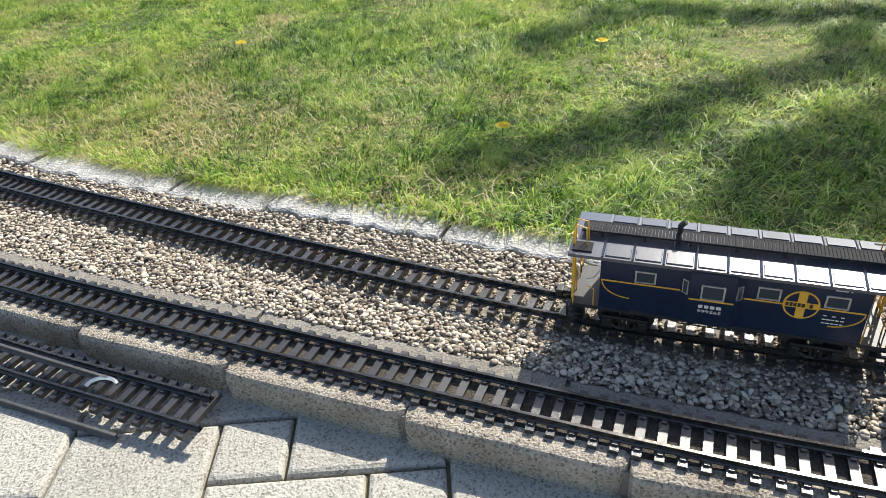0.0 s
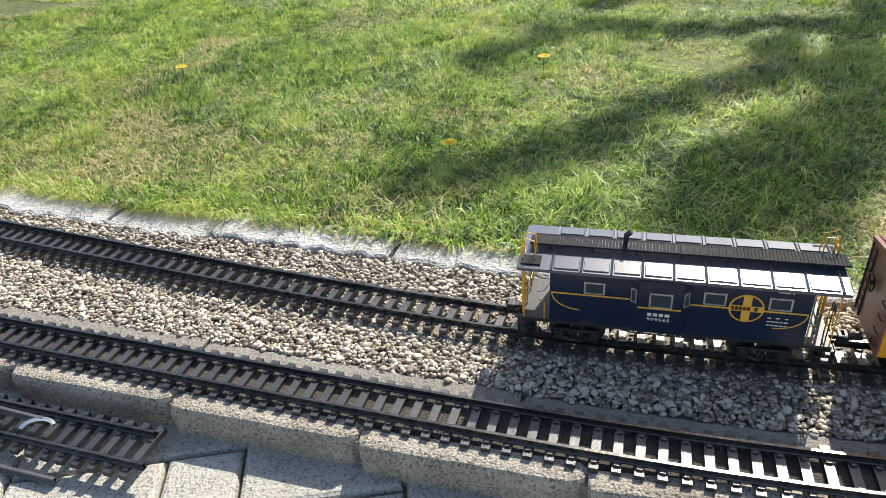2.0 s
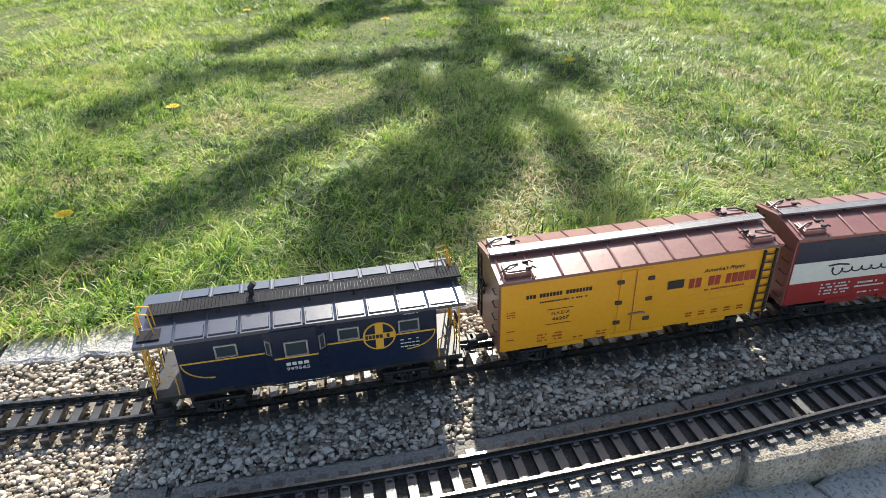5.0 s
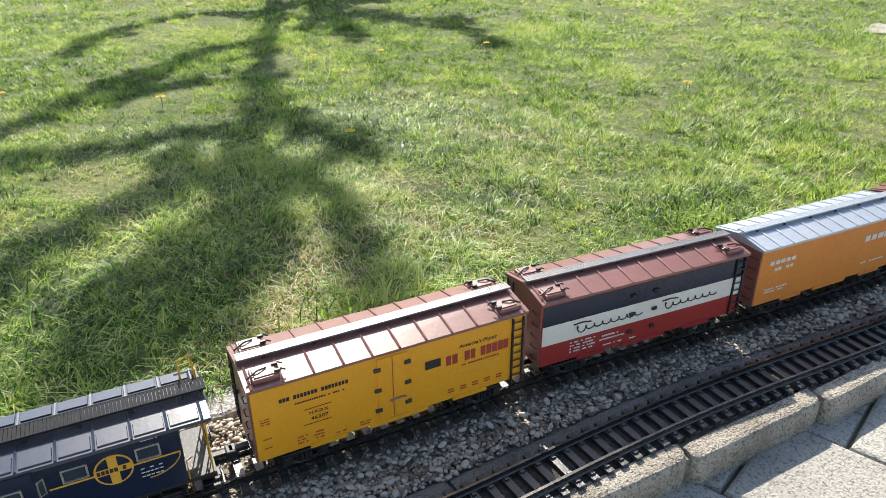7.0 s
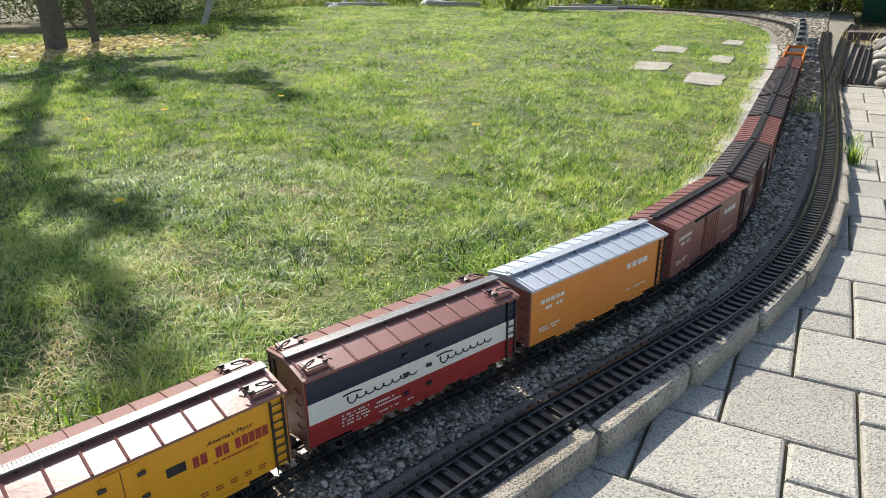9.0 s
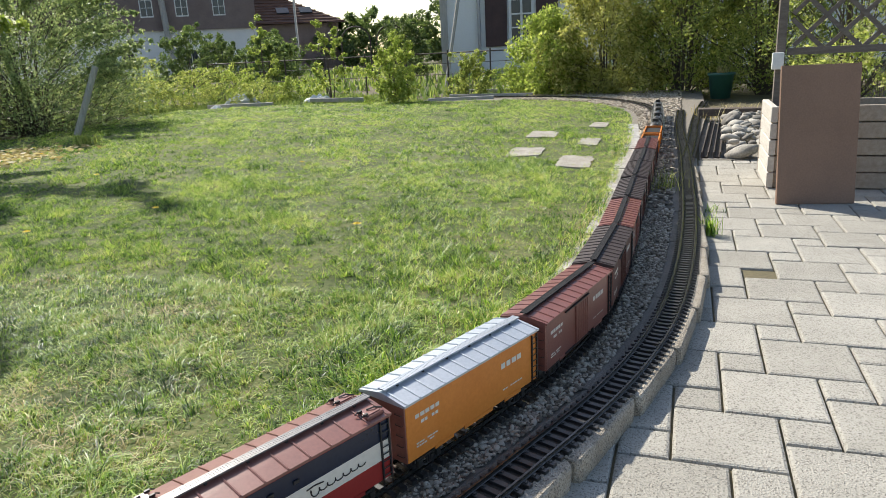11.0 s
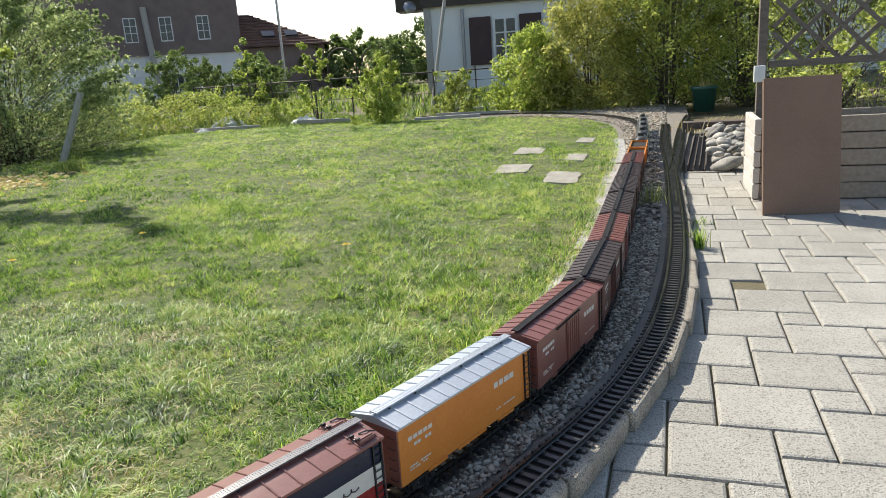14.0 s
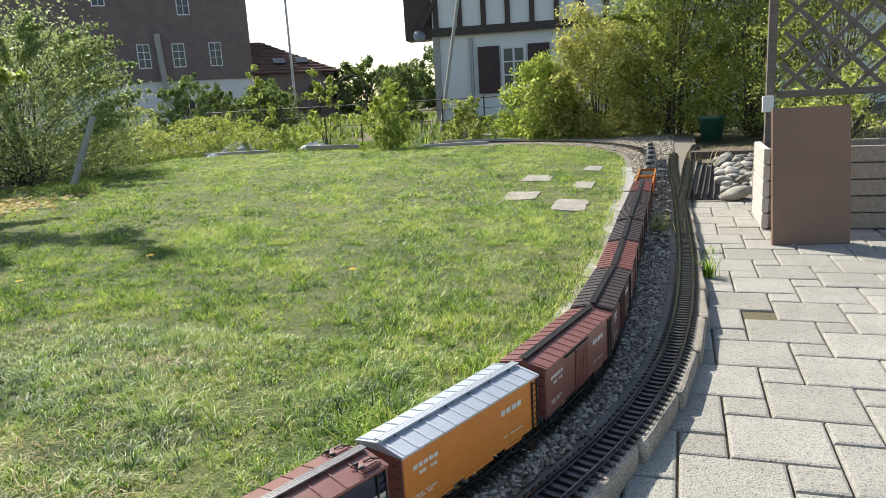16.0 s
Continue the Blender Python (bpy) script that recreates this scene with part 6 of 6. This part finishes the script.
for y, w in ((0.0, 0.042), (-1.45, 0.042)):
    part("post", boxm(-0.025, y - w, 0.0, 0.03, y, 2.3, 0.003), M["trellis_wood"], trellis)
for z in (0.62, 2.2):
    part("frame_rail", boxm(-0.015, -1.45, z, 0.02, -0.055, z + 0.035), M["trellis_wood"], trellis)
for s in (-1, 1):
    for k in range(-10, 20):
        y0 = -0.055 - 0.17 * k
        a, b = (y0, 0.64), (y0 - s * 1.56, 2.2)
        pts = []
        for u in np.linspace(0, 1, 60):
            y = a[0] + (b[0] - a[0]) * u
            if -1.45 < y < -0.055:
                pts.append((y, a[1] + (b[1] - a[1]) * u))
        if len(pts) < 3:
            continue
        bm = bmesh.new()
        (ya, za), (yb, zb) = pts[0], pts[-1]
        n = Vector((0, -(zb - za), yb - ya)).normalized() * 0.011
        x0 = -0.006 if s < 0 else 0.003
        q = [Vector((x0, ya, za)) - n, Vector((x0, yb, zb)) - n, Vector((x0, yb, zb)) + n, Vector((x0, ya, za)) + n]
        f = [bm.verts.new(v) for v in q]
        g = [bm.verts.new(v + Vector((0.007, 0, 0))) for v in q]
        bm.faces.new(f)
        bm.faces.new(g[::-1])
        for i in range(4):
            bm.faces.new((f[i], g[i], g[(i + 1) % 4], f[(i + 1) % 4]))
        bmesh.ops.recalc_face_normals(bm, faces=bm.faces)
        part("lattice_slat", bm, M["trellis_wood"], trellis)
thing("socket_box", label="pale grey outdoor socket box on the trellis post", category="socket", bm=boxm(5.365, -0.586, 0.55, 5.401, -0.531, 0.635, 0.005), material=M["white_paint"])
pot = thing("plant_pot", pose(10.6, -0.5, 0), label="dark green plastic tub with a rolled rim", category="pot")
bm = bmesh.new()
prof = [(0.0, 0.0), (0.115, 0.0), (0.145, 0.27), (0.16, 0.275), (0.16, 0.305), (0.135, 0.305), (0.13, 0.26), (0.0, 0.25)]
rings = [[bm.verts.new((max(r, 0.001) * math.cos(math.tau * k / 28), max(r, 0.001) * math.sin(math.tau * k / 28), z)) for k in range(28)] for r, z in prof]
for a, b in zip(rings, rings[1:]):
    for k in range(28):
        bm.faces.new((a[k], a[(k + 1) % 28], b[(k + 1) % 28], b[k]))
bmesh.ops.recalc_face_normals(bm, faces=bm.faces)
part("tub", bm, M["green_plastic"], pot, smooth=True)
part("soil", disc(bmesh.new(), 0, 0, 0.255, 0.13, 0.01, 24, "z"), M["soil"], pot)


def boulder(x, y, z, r, k):
    v = pebble_shapes(1, ICO_V, np.array([r]))[0] * rng.normal(1, 0.07, (len(ICO_V), 1))
    me = fast_mesh("boulder", v, ICO_F.ravel(), np.full(len(ICO_F), 3), M["boulder"], False)
    o = new("boulder", me)
    o.matrix_basis = pose(x, y, z) @ Matrix.Diagonal((1.15, 1.0, 1.1, 1))
    tagged(o, "flat rounded pale grey field stone in a heap", "boulder", "boulders beside the planter")


r_ = random.Random(3)
for k in range(150):
    u = r_.random()
    x, y = 6.05 + 1.9 * u, -0.36 - 0.1 * u - r_.uniform(0, 0.26 + 0.2 * u)
    boulder(x, y, 0.02 + r_.uniform(0, 0.08), r_.uniform(0.028, 0.062), k)
boulder(5.921, -0.456, 0.035, 0.09, 99)
for y0 in (-0.24, -0.31):
    bm = bmesh.new()
    for a, b in ((-0.022, -0.016), (0.016, 0.022)):
        box(bm, 0, a, 0, 1.9, b, 0.035)
    box(bm, 0, -0.016, 0, 1.9, 0.016, 0.006)
    thing("steel_channel", pose(5.9, y0, 0.004, 0, 0, -3.0), label="dark rusty steel channel lying on the paving", category="metal bar", group="steel channels", bm=bm, material=M["dark_wood"])
thing("timber_beam", label="weathered timber beam lying across the stones", category="beam", bm=boxm(7.95, -1.0, 0.05, 8.1, -0.22, 0.115, 0.006), material=M["dark_beam"])
thing("paving_slab", label="pale concrete slab at the patio's far end", category="paving slab", bm=boxm(5.84, -1.0, -0.02, 8.3, -0.21, 0.002, 0.004), material=M["concrete"])

# pale edging boards before the far bed
for x0, y0, x1, y1 in ((10.72, 3.35, 10.95, 2.45), (11.45, 3.26, 11.30, 1.95), (12.6, 3.7, 12.45, 2.4), (11.3, 4.6, 11.4, 5.6), (10.75, 5.9, 10.5, 6.9)):
    d = Vector((x1 - x0, y1 - y0, 0))
    thing("edging_board", pose(x0, y0, 0.02, 0, 0, math.degrees(math.atan2(d.y, d.x))), label="pale weathered edging board along the bed", category="board", group="edging boards",
          bm=boxm(0, -0.03, 0, d.length, 0.03, 0.06, 0.004), material=M["grey_wood"])
bm = bmesh.new()
tube(bm, [(7.03, 5.99, 0.0), (7.14, 5.88, 0.37), (7.25, 5.77, 0.74)], 0.035, 8, 0.032)
thing("leaning_post", label="pale grey wooden post leaning over the lawn", category="post", bm=bm, material=M["grey_wood"])

# ---- loose track on the patio ----
LOOSE = Line([(-0.621, 1.221), (-0.145, 0.972), (0.17, 0.811), (0.531, 0.65)])
loose_t = thing("track_section", label="spare length of track lying on the pavers", category="track", group="garden railway tracks")
for d in (-GAUGE / 2, GAUGE / 2):
    o = part("rail", rail_mesh(LOOSE, 0.3 if d > 0 else 0.2, LOOSE.length - (0.02 if d > 0 else 0.0), d), M["rail"], loose_t)
    o.location.z = -0.03
tie_me = sleeper_mesh()
n = int((LOOSE.length - 0.3) / 0.0244)
for i in range(n):
    p, a = LOOSE.at(0.3 + (i + 0.5) * 0.0244)
    o = new("sleeper", tie_me)
    o.parent = loose_t
    o.matrix_basis = pose(p.x, p.y, BED - 0.03, 0, 0, math.degrees(a))
for pts, lab in (([(-0.435, 1.106), (-0.007, 0.899), (0.373, 0.72)], "loose grey rail resting on the spare track"), ([(-0.396, 0.998), (0.028, 0.807), (0.403, 0.643)], "loose grey rail lying on the pavers")):
    ln = Line(pts)
    ob = thing("loose_rail", label=lab, category="rail", group="loose rails", bm=rail_mesh(ln, 0, ln.length, 0), material=M["old_rail"])
    ob.location.z = -TIE + (0.036 if 'resting' in lab else 0.003)
bm = bmesh.new()
tube(bm, [(0.367 + 0.022 * math.cos(a), 0.709 + 0.012 * math.sin(a), 0.036 + 0.006 * math.sin(a)) for a in np.linspace(0.2, 2.9, 10)], 0.003, 6)
thing("metal_strap", label="small bent bright metal strap on the spare track", category="metal strap", bm=bm, material=M["steel"])


# ---- houses beyond the garden ----
def framed_window(parent, x, z, w, h, y, cross=True):
    fr = part("window", boxm(x - w / 2 - 0.05, y - 0.02, z - 0.06, x + w / 2 + 0.05, y + 0.03, z + h + 0.05), M["white_paint"], parent)
    bm = bmesh.new()
    part("pane", boxm(x - w / 2, y - 0.028, z, x - 0.02, y - 0.021, z + h), M["glass"], fr)
    part("pane", boxm(x + 0.02, y - 0.028, z, x + w / 2, y - 0.021, z + h), M["glass"], fr)
    for zz in (z + h * 0.36, z + h * 0.68) if cross else ():
        part("glazing_bar", boxm(x - w / 2, y - 0.033, zz - 0.012, x + w / 2, y - 0.0285, zz + 0.012), M["white_paint"], fr)


# white half-timbered house; its own x runs along the front to the right, y away from the garden
hw = thing("house", pose(19.94, 6.15, -0.09, 0, 0, -79.2) @ Matrix.Diagonal((1.52, 1.52, 1.52, 1)), label="white rendered half-timbered house with dark shutters", category="house")
part("wall", boxm(0, 0, -0.7, 9, 7, 1.66), M["plaster"], hw)
part("upper_wall", boxm(-0.05, -0.06, 1.66, 9, 7, 5.2), M["plaster"], hw)
part("beam", boxm(-0.1, -0.10, 1.58, 9, -0.062, 1.72), M["dark_wood"], hw)
part("beam", boxm(-0.1, -0.10, 2.55, 9, -0.062, 2.67), M["dark_wood"], hw)
for k, x in enumerate(np.arange(0.02, 8.9, 0.42)):
    part("stud", boxm(x - 0.045, -0.095, 1.72, x + 0.045, -0.062, 2.55), M["dark_wood"], hw)
bm = bmesh.new()
tube(bm, [(-0.25, -0.08, 1.72), (0.2, -0.08, 2.5)], 0.05, 4)
part("brace", bm, M["dark_wood"], hw)
part("corner_post", boxm(-0.06, -0.05, -0.7, 0.06, 0.05, 1.66), M["grey_wood"], hw)
for x, z1 in ((0.62, 1.52), (2.35, 1.75)):
    bm = bmesh.new()
    tube(bm, [(x, -0.05, -0.5), (x, -0.05, z1)], 0.03, 8)
    part("downpipe", bm, M["metal_grey"], hw)
framed_window(hw, 1.36, 0.6, 0.34, 0.70, 0.0)
for x in (0.92, 1.80):
    sh = part("shutter", boxm(x - 0.19, -0.045, 0.55, x + 0.19, -0.003, 1.36, 0.004), M["shutter"], hw, "dark brown wooden shutter")
framed_window(hw, 4.6, 0.6, 0.5, 0.75, 0.0)
for x in (4.1, 5.1):
    part("shutter", boxm(x - 0.19, -0.045, 0.55, x + 0.19, -0.003, 1.36, 0.004), M["shutter"], hw, "dark brown wooden shutter")
bm = bmesh.new()
v = [bm.verts.new(p) for p in ((-0.9, -0.9, 4.9), (9.8, -0.9, 4.9), (9.8, 3.5, 7.6), (-0.9, 3.5, 7.6), (9.8, 7.9, 4.9), (-0.9, 7.9, 4.9))]
for q in ((0, 1, 2, 3), (3, 2, 4, 5), (0, 3, 5), (1, 4, 2), (0, 5, 4, 1)):
    bm.faces.new([v[i] for i in q])
part("roof", bm, M["roof_tile"], hw)
lean = part("balcony_panel", boxm(-0.55, -0.02, 1.55, -0.1, 0.5, 2.4), M["dark_wood"], hw, "dark boarded side of a balcony")
dish = bmesh.new()
bmesh.ops.create_cone(dish, cap_ends=True, segments=20, radius1=0.11, radius2=0.05, depth=0.04, matrix=Matrix.Translation((-0.25, -0.3, 1.6)) @ pose(0, 0, 0, 70, 0, 20))
part("satellite_dish", dish, M["metal_grey"], hw)
bm = bmesh.new()
tube(bm, [(14.79, 4.47, -0.13), (15.1, 4.25, 1.5), (15.34, 4.07, 2.79)], 0.035, 6)
thing("garden_pole", label="long thin wooden pole leaning before the house", category="pole", bm=bm, material=M["grey_wood"])

# tall brown house; x along the front to the right
hb = thing("house", pose(29.39, 33.78, 0.65, 0, 0, -51.3) @ Matrix.Diagonal((1.033, 1.033, 1.033, 1)), label="tall brown shingled house with a white ground floor", category="house")
W_ = 12.8
part("ground_floor", boxm(0, 0, -1.2, W_, 9, 1.75), M["plaster"], hb)
part("upper_wall", boxm(-0.15, -0.15, 1.75, W_, 9, 9.5), M["shingle"], hb)
for x, z in ((5.4, 5.7), (9.5, 5.2), (7.25, 2.5), (9.0, 2.5), (5.0, 2.5), (10.9, 2.5)):
    framed_window(hb, x, z, 0.55, 1.15, -0.15)
for x in (6.0, 9.2, 11.0):
    framed_window(hb, x, -0.1, 0.6, 0.8, 0.0, cross=False)
bm = bmesh.new()
tube(bm, [(8.25, -0.3, -1.0), (8.0, -0.3, 4.2)], 0.16, 8)
part("flue", bm, M["grey_wood"], hb)
bm = bmesh.new()
v = [bm.verts.new(p) for p in ((-1, -1, 9.2), (W_ + 0.3, -1, 9.2), (W_ + 0.3, 4.5, 14), (-1, 4.5, 14), (W_ + 0.3, 10, 9.2), (-1, 10, 9.2))]
for q in ((0, 1, 2, 3), (3, 2, 4, 5), (0, 3, 5), (1, 4, 2), (0, 5, 4, 1)):
    bm.faces.new([v[i] for i in q])
part("roof", bm, M["roof_tile"], hb)
# lower side wing under a hipped tile roof
bm = bmesh.new()
v = [bm.verts.new(p) for p in ((W_ + 0.01, -0.4, 1.9), (W_ + 5.0, -0.4, 1.9), (W_ + 0.9, 3.0, 3.9), (W_ + 0.01, 3.0, 3.9), (W_ + 5.0, 7.0, 1.9), (W_ + 0.01, 7.0, 1.9))]
for q in ((0, 1, 2, 3), (1, 4, 2), (3, 2, 4, 5), (0, 5, 4, 1)):
    bm.faces.new([v[i] for i in q])
wing = part("wing_roof", bm, M["roof_tile"], hb)
part("wing_wall", boxm(W_ + 0.01, 0.0, -1.2, W_ + 4.6, 6.5, 1.88), M["shingle"], hb)
for k in range(12):
    u = (k + 0.3) / 12
    part("tile_course", boxm(0, -0.03, 0, 4.95 - 4.05 * u, 0.03, 0.05, m=Matrix.Translation((W_ + 0.02, -0.4 + 3.4 * u, 1.9 + 2.0 * u)) @ pose(0, 0, 0, 30.5, 0, 0)), M["roof_tile"], wing)
for x in (1.6, 2.9):
    part("skylight", boxm(-0.35, -0.3, 0, 0.35, 0.3, 0.08, m=Matrix.Translation((W_ + x, 0.7, 2.6)) @ pose(0, 0, 0, 30.5, 0, 0)), M["glass"], wing)
bm = bmesh.new()
tube(bm, [(26.95, 14.7, -0.1), (26.95, 14.7, 6.6)], 0.06, 8, 0.035)
thing("flagpole", label="thin tall grey pole in the neighbouring garden", category="pole", bm=bm, material=M["metal_grey"])
# garden fence and hoops
fence = thing("fence", label="dark wire fence on thin posts behind the bed", category="fence")
for k in range(9):
    x, y = 13.33 + 0.147 * k, 8.93 - 0.79 * k
    bm = bmesh.new()
    tube(bm, [(x, y, -0.1), (x, y, 0.72)], 0.014, 6)
    part("post", bm, M["dark_wood"], fence)
for z in (0.28, 0.48, 0.67):
    bm = bmesh.new()
    tube(bm, [(13.33, 8.93, z), (14.51, 2.61, z)], 0.006 if z < 0.5 else 0.012, 5)
    part("wire", bm, M["dark_wood"], fence)
for x, y in ((18.33, 8.03), (18.7, 7.2)):
    bm = bmesh.new()
    tube(bm, [(x - 0.1, y + 0.36, -0.1)] + [(x - 0.1 * math.cos(a), y + 0.36 * math.cos(a), 1.05 + 0.36 * math.sin(a)) for a in np.linspace(0, math.pi, 12)] + [(x + 0.1, y - 0.36, -0.1)], 0.018, 6)
    thing("garden_hoop", label="dark metal garden arch hoop", category="hoop", group="garden hoops", bm=bm, material=M["dark_wood"])


def crumpled(w, d, h, seed):
    """A heap of creased sheet: a mound of sharp folds with its rim on the ground."""
    bm, r = bmesh.new(), random.Random(seed)
    ph = [r.uniform(0, 6.3) for _ in range(6)]
    rows = []
    for i in range(17):
        u = -1 + i / 8
        row = []
        for k in range(11):
            v = -1 + k / 5
            e = max(0.0, 1 - u * u) * max(0.0, 1 - v * v)
            fold = abs(math.sin(5 * u + 2.5 * v + ph[0])) * 0.35 + abs(math.sin(7 * v - 3 * u + ph[1])) * 0.25 + 0.5
            row.append(bm.verts.new((u * w / 2 * (1 + 0.12 * math.sin(3 * v + ph[2])), v * d / 2 * (1 + 0.15 * math.sin(4 * u + ph[3])), 0.002 + h * e ** 0.6 * fold)))
        rows.append(row)
    for r0, r1 in zip(rows, rows[1:]):
        for k in range(10):
            bm.faces.new((r0[k], r1[k], r1[k + 1], r0[k + 1]))
    bm.faces.new([row[0] for row in rows] + rows[-1][1:-1] + [row[-1] for row in rows[::-1]] + rows[0][-2:0:-1])
    bmesh.ops.recalc_face_normals(bm, faces=bm.faces)
    return bm


for x, y, a, w, h, m_ in ((11.35, 6.84, 80, 0.62, 0.2, "sheet_plastic"), (10.3, 6.6, 60, 0.28, 0.09, "white_paint"), (11.78, 5.68, 85, 0.46, 0.12, "white_paint")):
    thing("plastic_sheet", pose(x, y, 0.0, 0, 0, a), label="crumpled pale plastic sheet on the bed", category="plastic sheet", bm=crumpled(w, w * 0.6, h, int(w * 100)), material=M[m_])
